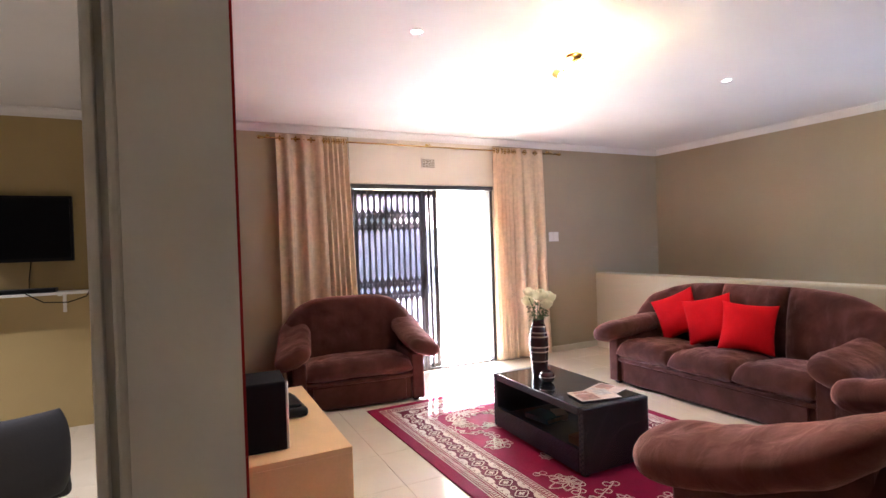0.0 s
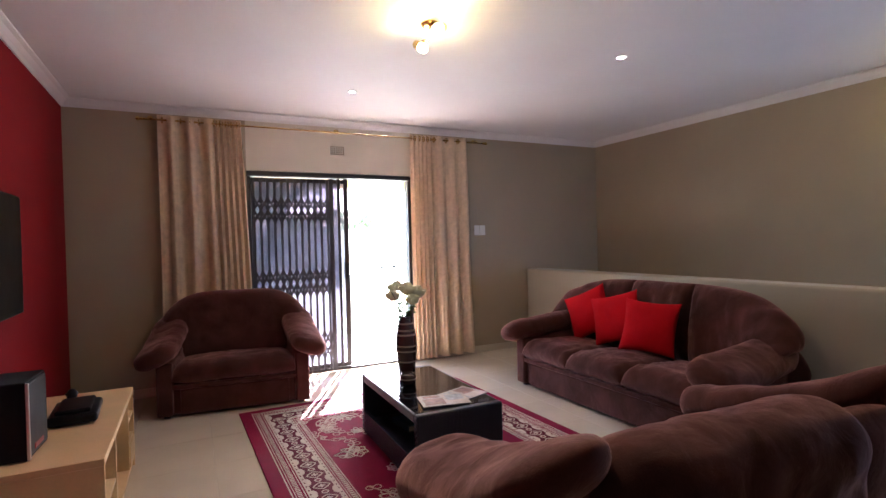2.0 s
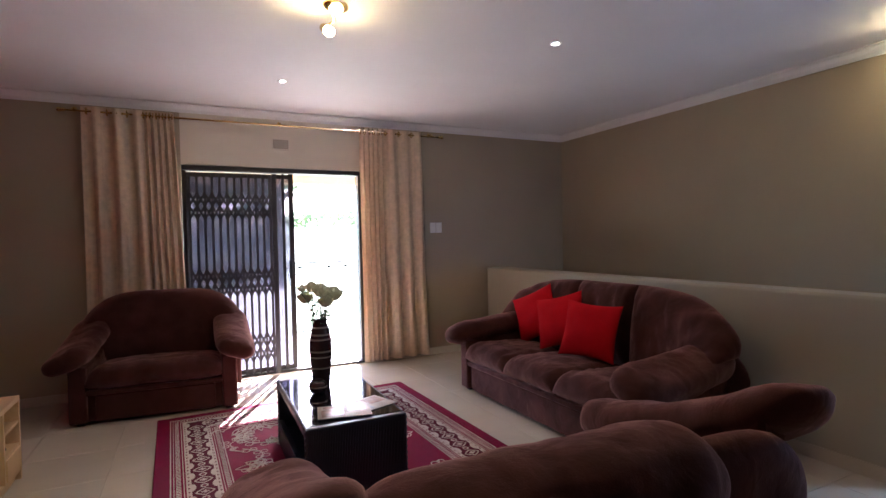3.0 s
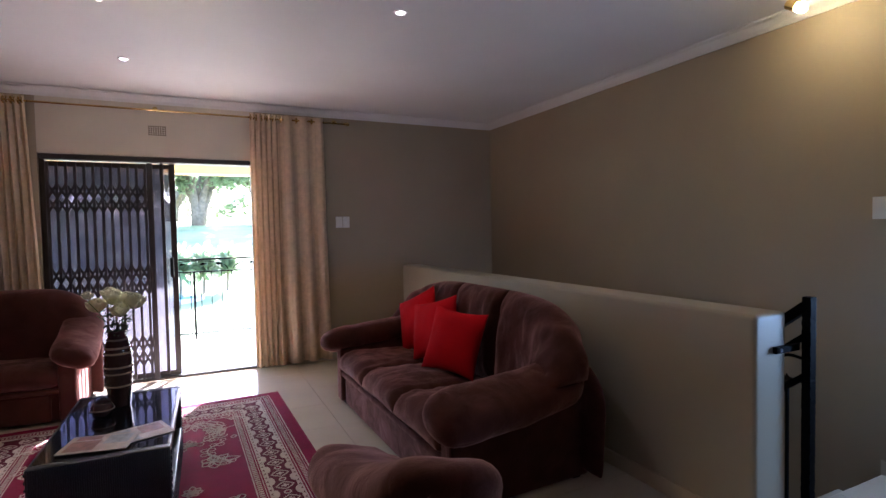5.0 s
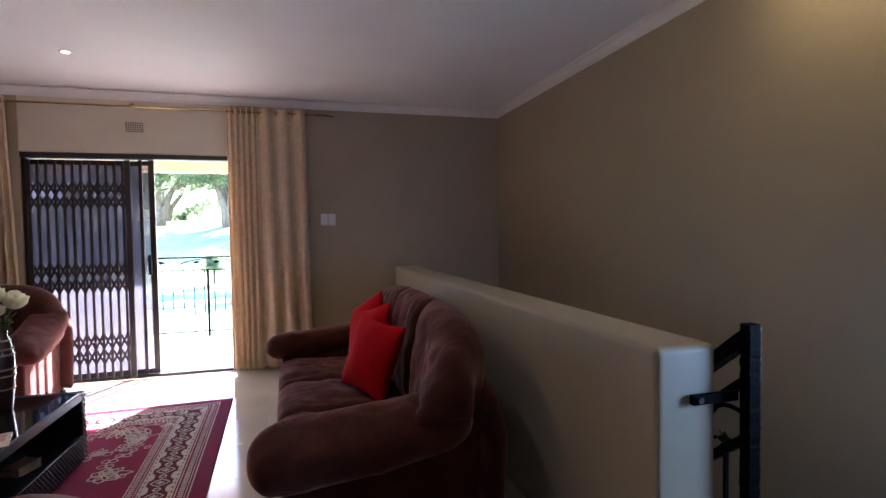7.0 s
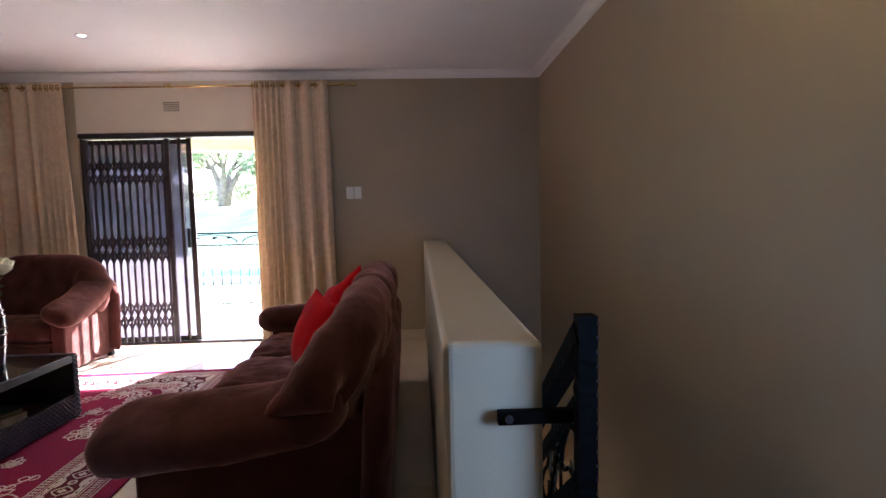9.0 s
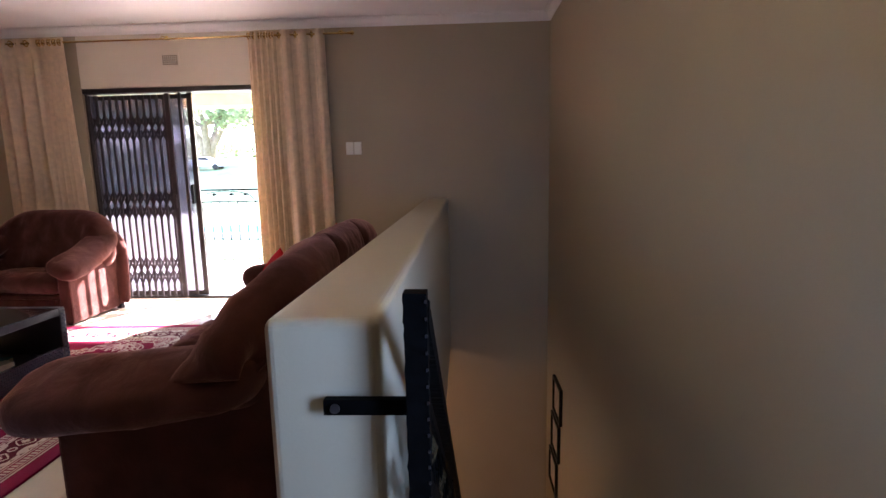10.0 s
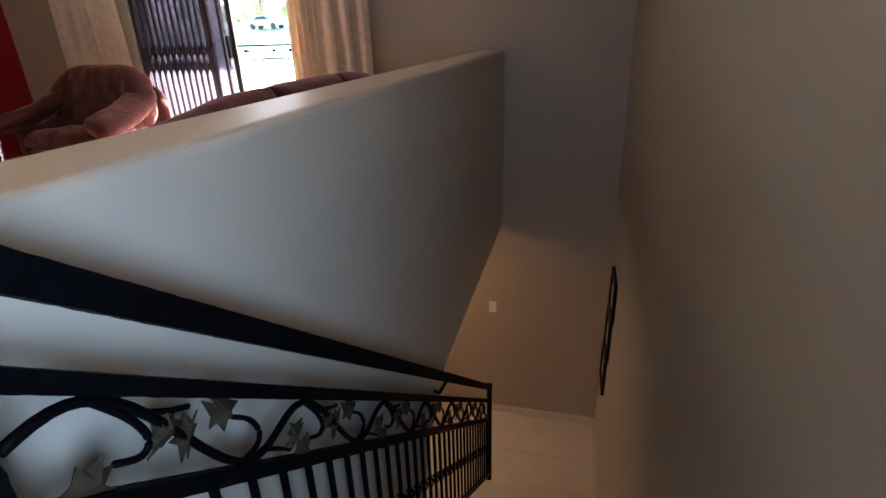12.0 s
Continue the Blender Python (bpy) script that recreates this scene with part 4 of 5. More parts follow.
def tv_unit():
    g = group("tv_unit", pose(0, 0, 0), "low pale maple television unit with open shelves against the red wall", "tv unit")
    x0, x1, y0, y1, h = X0 + 0.022, 2.062, 2.592, 3.825, 0.487
    boxed("top_board", (x0, y0, h - 0.03), (x1, y1, h), MAPLE, g, bevel=0.002, seg=1)
    boxed("bottom_board", (x0, y0 + 0.02, 0.05), (x1 - 0.004, y1 - 0.02, 0.075), MAPLE, g)
    boxed("back_panel", (x0, y0 + 0.02, 0.075), (x0 + 0.01, y1 - 0.02, h - 0.03), MAPLE, g)
    boxed("plinth", (x0, y0 + 0.01, 0), (x1 - 0.03, y1 - 0.01, 0.05), MAPLE, g)
    for y in (y0, y1 - 0.02):
        boxed("side_panel", (x0, y, 0.0), (x1 - 0.001, y + 0.02, h - 0.03), MAPLE, g, bevel=0.001, seg=1)
    for y in (2.97, 3.53):
        boxed("divider", (x0 + 0.01, y, 0.075), (x1 - 0.003, y + 0.02, h - 0.03), MAPLE, g)
    boxed("shelf", (x0 + 0.01, y0 + 0.02, 0.24), (x1 - 0.006, 2.97, 0.258), MAPLE, g)
    for z in (0.20, 0.33):
        boxed("shelf", (x0 + 0.01, 3.55, z), (x1 - 0.006, y1 - 0.02, z + 0.016), MAPLE, g)
    boxed("drawer_front", (x1 - 0.018, 3.554, 0.08), (x1 + 0.002, y1 - 0.024, 0.198), MAPLE, g, bevel=0.002, seg=1)
    boxed("remote_control", (1.92, 3.64, 0.216), (2.03, 3.68, 0.236), BLACK, bevel=0.005, label="small black remote control lying on the open shelf")


def television(name, m, w, h, label):
    g = group(name, m, label, "television")
    boxed("casing", (-0.035, -w / 2, -h / 2), (0.010, w / 2, h / 2), BLACK, g, bevel=0.008)
    boxed("screen", (0.0095, -w / 2 + 0.018, -h / 2 + 0.028), (0.0125, w / 2 - 0.018, h / 2 - 0.018), material("dark_screen_glass", (0.004, 0.004, 0.005), 0.35, bump=0, vary=0.02, spec=0.1), g)
    boxed("badge", (0.0105, -0.03, -h / 2 + 0.008), (0.0125, 0.03, -h / 2 + 0.014), material("badge_grey", (0.4, 0.4, 0.4), 0.4), g)
    boxed("wall_bracket", (-0.055, -0.12, -0.10), (-0.034, 0.12, 0.10), GATE, g)
    return g


tv_unit()
television("television", pose(X0 + 0.058, 3.33, 1.333, 0, 0, 1.6), 1.22, 0.69, "flat black television hung on the red wall")
g = group("television_cable", pose(0, 0, 0), "black cable hanging from the television down the red wall", "cable")
part("cable", tube(bmesh.new(), [(1.545, 3.15, 1.07), (1.53, 3.17, 0.98), (1.515, 3.17, 0.85), (1.525, 3.20, 0.72), (1.53, 3.23, 0.55), (1.55, 3.3, 0.495)], 0.008, 8), BLACK, g, smooth=True)
g = group("wall_plug", pose(X0 + 0.001, 3.42, 0.60), "white plastic plug in the red wall with a hanging lead", "plug")
boxed("plate", (0, -0.04, -0.06), (0.008, 0.04, 0.06), SWITCH, g, bevel=0.003)
boxed("plug_top", (0.008, -0.022, -0.02), (0.045, 0.022, 0.025), SWITCH, g, bevel=0.006)
part("lead", tube(bmesh.new(), [(0.04, 0, -0.015), (0.045, 0, -0.06), (0.02, 0.03, -0.13), (0.03, 0.06, -0.18)], 0.004, 6), BLACK, g)


def speaker():
    g = group("speaker", pose(1.660, 2.850, 0.488, 0, 0, -3), "boxy black speaker standing on the maple television unit", "speaker")
    boxed("cabinet", (-0.13, -0.13, 0.0), (0.13, 0.13, 0.325), material("black_ash_veneer", (0.007, 0.007, 0.009), 0.8, spec=0.15), g, bevel=0.006)
    boxed("grille", (0.127, -0.118, 0.012), (0.136, 0.118, 0.313), BLACK, g, bevel=0.006)
    boxed("silver_trim", (0.128, -0.131, 0.004), (0.140, -0.118, 0.321), RING, g, bevel=0.003)
    boxed("trim", (0.133, -0.06, 0.03), (0.139, 0.05, 0.05), material("red_plastic", (0.3, 0.02, 0.02), 0.4), g)


def set_top_box():
    g = group("set_top_box", pose(1.855, 3.29, 0.488, 0, 0, 3), "rounded black satellite decoder box on the television unit", "decoder")
    boxed("body", (-0.105, -0.165, 0.006), (0.105, 0.165, 0.055), BLACK, g, bevel=0.018, seg=3, smooth=True)
    boxed("lid", (-0.075, -0.135, 0.054), (0.075, 0.135, 0.075), BLACK, g, bevel=0.010, seg=3)
    boxed("display", (0.086, -0.05, 0.02), (0.0915, 0.05, 0.035), material("dark_screen_glass", (0.01, 0.01, 0.01), 0.2), g)
    for a in (-0.06, 0.06):
        for b in (-0.12, 0.12):
            boxed("foot", (a - 0.01, b - 0.01, 0), (a + 0.01, b + 0.01, 0.007), BLACK, g)
    g = group("trinket", pose(1.80, 3.52, 0.488), "small dark knobbed ornament on the television unit", "ornament")
    part("body", lathe(bmesh.new(), [(0.03, 0), (0.034, 0.01), (0.018, 0.035), (0.025, 0.06), (0.03, 0.075), (0.014, 0.095), (0.004, 0.10)], 18), BLACK, g, smooth=True)


speaker()
set_top_box()
for k in range(3):
    g = group("loose_cable", pose(0, 0, 0), "dark cable tangled beside the television unit", "cable")
    part("cable", tube(bmesh.new(), [(1.464, 3.40 - 0.10 * k, 0.56), (1.466, 3.1 - 0.1 * k, 0.46), (1.467, 2.85 - 0.04 * k, 0.35), (1.466, 2.72 - 0.04 * k, 0.2), (1.466, 2.66 - 0.03 * k, 0.012)], 0.0045, 6), BLACK if k != 1 else SWITCH, g, smooth=True)

# ---- the room beyond the partition ----
boxed("wall_ochre", (-2.5, YD - 0.004, 0), (1.31, YD - 0.001, CEIL), YELLOW, kind="structure", label="ochre painted wall of the next room")
g = television("television", pose(-0.02, YD - 0.09, 1.665, 0, 0, -90), 1.12, 0.535, "flat black television hung on the ochre wall of the next room")
g = group("wall_shelf", pose(0.25, YD - 0.005, 1.13), "white floating wall shelf with a black box and loose cables", "shelf")
boxed("board", (-0.9, -0.24, 0), (0.50, 0, 0.02), SWITCH, g, bevel=0.002)
for x in (-0.45, 0.20):
    boxed("bracket", (x - 0.012, -0.20, -0.012), (x + 0.012, 0, 0), SWITCH, g)
    boxed("bracket", (x - 0.012, -0.014, -0.16), (x + 0.012, 0, -0.012), SWITCH, g)
boxed("media_player", (0.05, 5.27, 1.150), (0.42, 5.40, 1.185), BLACK, bevel=0.006, label="slim black media player on the white wall shelf")
g = group("loose_cable", pose(0, 0, 0), "thin black cable hanging from the wall shelf", "cable")
part("cable", tube(bmesh.new(), [(0.24, 5.43, 1.40), (0.22, 5.44, 1.25), (0.22, 5.43, 1.16), (0.25, 5.20, 1.152), (0.36, 5.19, 1.08), (0.52, 5.19, 1.07), (0.64, 5.20, 1.11), (0.66, 5.22, 1.152)], 0.005, 6), BLACK, g, smooth=True)


def office_chair():
    g = group("office_chair", pose(0.60, 3.20, 0, 0, 0, 12), "black upholstered swivel chair seen from behind beside a pale desk", "chair")

    def backrest(u, v):
        a = 2 * u - 1
        return (0.25 * a * (1 - 0.15 * abs(2 * v - 1) ** 3), -0.06 * (1 - a * a) - 0.05 * v, 0.30 + 0.42 * v)
    part("backrest", puff(bmesh.new(), backrest, 0.09, 16, 12, 5, 5), material("black_chair_cloth", (0.012, 0.012, 0.014), 0.8), g, smooth=True)
    boxed("seat", (-0.25, 0.02, 0.26), (0.25, 0.50, 0.34), MATS["black_chair_cloth"], g, bevel=0.03, seg=3)
    part("gas_lift", rod(bmesh.new(), (0, 0.25, 0.06), (0, 0.25, 0.27), 0.025, 12), BLACK, g)
    for k in range(5):
        a = 2 * math.pi * k / 5
        e = (0.28 * math.cos(a), 0.25 + 0.28 * math.sin(a))
        part("base_arm", rod(bmesh.new(), (0, 0.25, 0.09), (*e, 0.06), 0.02, 8, 0.014), BLACK, g)
        part("castor", rod(bmesh.new(), (e[0] - 0.012, e[1], 0.028), (e[0] + 0.012, e[1], 0.028), 0.028, 12), BLACK, g)


office_chair()
g = group("desk", pose(0.35, 2.72, 0), "pale veneered low table in the next room", "table")
boxed("tabletop", (-0.9, -0.35, 0.27), (0.55, 0.20, 0.295), MAPLE, g, bevel=0.003)
for x in (-0.85, 0.50):
    for y in (-0.30, 0.15):
        boxed("leg", (x - 0.02, y - 0.02, 0), (x + 0.02, y + 0.02, 0.27), MAPLE, g)

# ---- lights on the ceiling ----


def downlight(x, y, watts=0.6):
    g = group("downlight", pose(x, y, CEIL), "small recessed downlight with a pale metal ring, lit", "ceiling light", "recessed downlights")
    part("ring", tube(bmesh.new(), [(0.036 * math.cos(a), 0.036 * math.sin(a), -0.003) for a in (2 * math.pi * j / 20 for j in range(20))], 0.006, 6, closed=True), RING, g, smooth=True)
    part("lamp", rod(bmesh.new(), (0, 0, -0.004), (0, 0, -0.001), 0.022, 20), emitter("downlight_glow", (1.0, 0.96, 0.88), 2.0), g)
    lamp("downlight_beam", "SPOT", (x, y, CEIL - 0.02), (x, y, 0), watts, (1.0, 0.93, 0.80), 0.03, angle=100)


def spot_fixture(m, label, watts, beam):
    g = group("spotlight_bar", m, label, "ceiling light", "brass spotlight bars")
    part("canopy", lathe(bmesh.new(), [(0.055, 0), (0.058, -0.006), (0.045, -0.022), (0.012, -0.028)], 24), BRASS, g, smooth=True)
    part("stem", rod(bmesh.new(), (0, 0, -0.026), (0, 0, -0.06), 0.007, 8), BRASS, g)
    part("curved_bar", tube(bmesh.new(), [(-0.15, -0.04, -0.062), (-0.08, 0.01, -0.06), (0, 0, -0.06), (0.08, -0.01, -0.06), (0.15, 0.04, -0.062)], 0.007, 8), BRASS, g, smooth=True)
    for s, ax in ((-1, Vector((-0.64, 0.45, -0.40))), (1, Vector((-0.73, -0.35, -0.50)))):
        o = Vector((s * 0.145, s * 0.038, -0.085))
        part("swivel", rod(bmesh.new(), o, o + Vector((0, 0, 0.025)), 0.006, 8), BRASS, g)
        a = ax.normalized()
        part("lamp_head", rod(bmesh.new(), o - a * 0.045, o + a * 0.02, 0.026, 16, 0.030), BRASS, g, smooth=False)
        q = o + a * 0.045
        bm = bmesh.new()
        bmesh.ops.create_icosphere(bm, subdivisions=2, radius=0.030, matrix=Matrix.Translation(q))
        part("bulb", bm, emitter("bulb_glow", (1.0, 0.84, 0.40), 9.0), g, smooth=True)
        w = m @ q
        lamp("bulb_light", "POINT", tuple(w + (m.to_3x3() @ a) * 0.04), (0, 0, 0), watts, WARM, 0.03)
        lamp("bulb_beam", "SPOT", tuple(w + (m.to_3x3() @ a) * 0.05), tuple(w + m.to_3x3() @ a), beam, (1.0, 0.80, 0.50), 0.08, angle=90)
    return g


for x, y in ((3.70, 4.38), (5.26, 2.85), (2.61, 2.90)):
    downlight(x, y)
# the next room's two downlights are unseen, added to brighten that side
for x, y in ((-0.4, 4.0), (0.7, 2.3)):
    downlight(x, y, 4.8)
spot_fixture(pose(3.73, 2.87, CEIL, 0, 0, 75), "brass spotlight bar with two lit bulbs under the white ceiling", 0.17, 3.2)
spot_fixture(pose(7.12, 1.58, CEIL, 0, 0, 60), "brass spotlight bar with two lit bulbs over the stairs", 0.04, 0.03)

# ---- stairs, rail and pictures ----
RISE, TREAD, STEPS = -LOW / 15, 0.213, 14


def stairs():
    g = group("stairs", pose(0, 0, 0), "tiled staircase leading down between the walls", "stairs", kind="structure")
    for k in range(STEPS):
        y, z = STAIR_Y + k * TREAD, -(k + 1) * RISE
        boxed("step", (HW1, y, max(LOW - 0.1, z - 0.3)), (X1, y + TREAD, z - 0.012), CREAM, g)
        boxed("tread_tile", (HW1 + 0.002, y - 0.012, z - 0.011), (X1 - 0.002, y + TREAD - 0.003, z), TILE, g, bevel=0.003, seg=1)
    boxed("landing_edge", (HW1, STAIR_Y - 0.01, -0.24), (X1, STAIR_Y, -0.006), CREAM, g)


def rail_z(y):
    return 1.020 - 0.813 * (y - 1.303)


def stair_rail():
    g = group("stair_railing", pose(0, 0, 0), "black wrought iron stair railing with vine scrolls and bronze leaves", "railing")
    x, y0, y1 = 6.545, 1.303, 4.30
    part("post", forged(bmesh.new(), (x, y0, 0.0), (x, y0, 1.046), 0.040, 0.037, 1.0, 0.0035), IRON, g)
    # small grey steel marks evenly spaced up one arris of the post
    bm = bmesh.new()
    for k in range(34):
        z = 0.04 + k * 0.030
        box(bm, (x + 0.0165, y0 - 0.0215, z), (x + 0.0205, y0 - 0.0165, z + 0.005), 0)
    tagged(part("hammered_edge", bm, material("grey_steel", (0.10, 0.10, 0.12), 0.35, metal=0.9), g), kind="stuff")
    boxed("post", (x - 0.018, y1 - 0.018, rail_z(y1) - 0.96), (x + 0.018, y1 + 0.018, rail_z(y1) + 0.02), IRON, g, bevel=0.003)
    part("handrail", forged(bmesh.new(), (x, y0, rail_z(y0) - 0.008), (x, y1, rail_z(y1) - 0.010), 0.045, 0.042, 4.0, 0.0014), IRON, g)
    for off, name, h in ((-0.138, "upper_rail", 0.026), (-0.318, "middle_rail", 0.028), (-0.90, "lower_rail", 0.028)):
        part(name, forged(bmesh.new(), (x, y0, rail_z(y0) + off), (x, y1, rail_z(y1) + off), 0.022, h, off * 9, 0.0010), IRON, g)
    n = 34
    for k in range(n):
        y = y0 + 0.09 + k * (y1 - y0 - 0.14) / (n - 1)
        part("picket", box(bmesh.new(), (x - 0.006, y - 0.006, rail_z(y) - 0.90), (x + 0.006, y + 0.006, rail_z(y) - 0.323)), IRON, g)
        if k > 4:
            zc = rail_z(y) - 0.60
            bm = bmesh.new()
            for j in range(4):
                a0 = j * math.pi / 2
                tube(bm, [(x + 0.019 * math.sin(math.pi * t) * math.cos(a0 + 2 * t), y + 0.019 * math.sin(math.pi * t) * math.sin(a0 + 2 * t), zc - 0.03 + 0.06 * t) for t in (i / 6 for i in range(7))], 0.0038, 5)
            part("basket_knot", bm, IRON, g)
    # vine between the two upper rails
    def vp(s, d):
        y = y0 + 0.03 + s
        return (x, y, rail_z(y) - 0.228 + d)
    per, tot = 0.42, y1 - y0 - 0.06
    part("vine", tube(bmesh.new(), [vp(tot * k / 160, 0.066 * math.sin(2 * math.pi * tot * k / 160 / per)) for k in range(161)], 0.0075, 8), IRON, g, smooth=True)
    leaf_mat = material("bronze_leaf_metal", (0.030, 0.021, 0.010), 0.7, metal=0.0, spec=0.15, vary=0.5, scale=40)

    def maple(at, ang, s):
        out = [(0, 0), (0.25, 0.22), (0.12, 0.5), (0.42, 0.38), (0.5, 0.62), (0.66, 0.36), (1.15, 0.12), (0.8, 0.0), (1.15, -0.16), (0.66, -0.3), (0.5, -0.58), (0.42, -0.34), (0.12, -0.46), (0.25, -0.2)]
        bm = bmesh.new()
        mid = bm.verts.new((0.012, 0.45 * s, 0))
        vs = [bm.verts.new((0.004 * math.sin(9 * a), 1.2 * a * s, 0.85 * b * s)) for a, b in out]
        for i in range(len(vs)):
            bm.faces.new((vs[i], vs[(i + 1) % len(vs)], mid))
        ob = part("leaf", bm, leaf_mat, g)
        md = ob.modifiers.new("thick", "SOLIDIFY")
        md.thickness = 0.003
        ob.matrix_basis = Matrix.Translation(at) @ Matrix.Rotation(ang, 4, "X")
    # branches curl off each swing of the vine, every one ending in leaves
    for k in range(int((tot - 0.12) / (per / 2))):
        s, up = 0.105 + k * per / 2, 1 if k % 2 == 0 else -1
        crown = 0.066 * up
        inner = [(-0.01, crown), (0.035, 0.6 * crown), (0.055, 0.05 * crown), (0.035, -0.45 * crown), (-0.005, -0.5 * crown)]
        outer = [(0.045, 0.70 * crown), (0.09, 0.72 * crown), (0.125, 0.86 * crown)]
        for pts, r0 in ((inner, 0.0062), (outer, 0.0055)):
            line = []
            for (a, c), (b, d) in zip(pts, pts[1:]):
                line += [vp(s + a + (b - a) * j / 4, c + (d - c) * j / 4) for j in range(4)]
            line.append(vp(s + pts[-1][0], pts[-1][1]))
            for _ in range(4):
                line = [line[0]] + [tuple((Vector(p) + Vector(q) * 2 + Vector(o)) / 4) for p, q, o in zip(line, line[1:], line[2:])] + [line[-1]]
            part("tendril", tube(bmesh.new(), line, [r0 * (1 - 0.2 * j / len(line)) for j in range(len(line))], 6), IRON, g, smooth=True)
        maple(vp(s + inner[-1][0], inner[-1][1]), 2.6 + 0.5 * up, 0.066)
        maple(vp(s + outer[-1][0] - 0.01, outer[-1][1] - 0.01 * up), -0.9 - 0.9 * up, 0.058)
        if k % 2 == 0:
            maple(vp(s + 0.052, 0.1 * crown), -0.5, 0.05)
            maple(vp(s + 0.10, 0.72 * crown), 3.6, 0.05)
    boxed("bracket", (6.365, 1.330, 0.806), (6.53, 1.350, 0.836), IRON, g, bevel=0.002)
    part("screw", rod(bmesh.new(), (6.388, 1.329, 0.821), (6.388, 1.324, 0.821), 0.009, 12), MATS["grey_steel"], g)
    part("bracket", tube(bmesh.new(), [(6.472, 3.05, rail_z(3.05) - 0.10), (6.50, 3.05, rail_z(3.05) - 0.11), (x, 3.05, rail_z(3.05) - 0.02)], 0.008, 8), IRON, g)


def picture(y, z0, z1):
    g = group("picture_frame", pose(X1 - 0.002, y, (z0 + z1) / 2), "thin black framed picture on the stair wall", "picture", "stepped pictures on the stair wall")
    h, w, d = (z1 - z0) / 2, 0.178, 0.028
    for lo, hi in (((-d, -w, -h), (0, -w + 0.02, h)), ((-d, w - 0.02, -h), (0, w, h)), ((-d, -w + 0.02, -h), (0, w - 0.02, -h + 0.02)), ((-d, -w + 0.02, h - 0.02), (0, w - 0.02, h))):
        boxed("frame", lo, hi, BLACK, g, bevel=0.002, seg=1)
    boxed("print", (-0.010, -w + 0.02, -h + 0.02), (-0.002, w - 0.02, h - 0.02), PAPER, g)


stairs()
stair_rail()
picture(4.79, -0.95, -0.62)
picture(4.86, -1.34, -1.00)
picture(4.95, -1.73, -1.40)

# ---- veranda and garden ----
GRASS = material("garden_lawn", (0.25, 0.32, 0.15), 0.95, vary=0.35, scale=0.35, bump=0.6, fine=8)
PAVE = material("pale_paving", (0.50, 0.47, 0.42), 0.85, vary=0.2, scale=0.8)
BARK = material("pale_bark", (0.22, 0.18, 0.14), 0.9, vary=0.4, scale=3)
LEAF = material("tree_leaf", (0.15, 0.20, 0.11), 0.6, vary=0.5, scale=1.5)
lt = LEAF.node_tree
through_leaf, leaf_mix = lt.nodes.new("ShaderNodeBsdfTranslucent"), lt.nodes.new("ShaderNodeMixShader")
through_leaf.inputs["Color"].default_value = (0.42, 0.52, 0.30, 1)
leaf_mix.inputs[0].default_value = 0.55
lt.links.new(lt.nodes["Principled BSDF"].outputs[0], leaf_mix.inputs[1])
lt.links.new(through_leaf.outputs[0], leaf_mix.inputs[2])
lt.links.new(leaf_mix.outputs[0], lt.nodes["Material Output"].inputs["Surface"])


def land(x, y):
    k = [(-200, -2.8), (9, -2.8), (20, -2.35), (30, -1.85), (40, -0.8), (60, 2.3), (130, 6.0), (400, 8)]
    for (a, za), (b, zb) in zip(k, k[1:]):
        if y <= b:
            return za + (zb - za) * (y - a) / (b - a)
    return k[-1][1]


def ground():
    bm = bmesh.new()
    ys = [-200, -40, 0, 9, 12, 16, 20, 25, 30, 35, 40, 50, 60, 80, 130, 400]
    xs = [-300, -120, -60, -30, -12, 0, 12, 30, 60, 120, 300]
    grid = [[bm.verts.new((x, y, land(x, y) - (2 if y < 0 else 0) - 0.02)) for x in xs] for y in ys]
    for a, b in zip(grid, grid[1:]):
        for i in range(len(xs) - 1):
            bm.faces.new((a[i], a[i + 1], b[i + 1], b[i]))
    tagged(part("ground", bm, GRASS, label="sloping mown lawn behind the house", smooth=True), kind="structure")
    boxed("pavement", (-12, 6.0, -2.86), (22, 26, -2.76 + 0.0), PAVE, kind="structure", label="pale paving below the balcony")


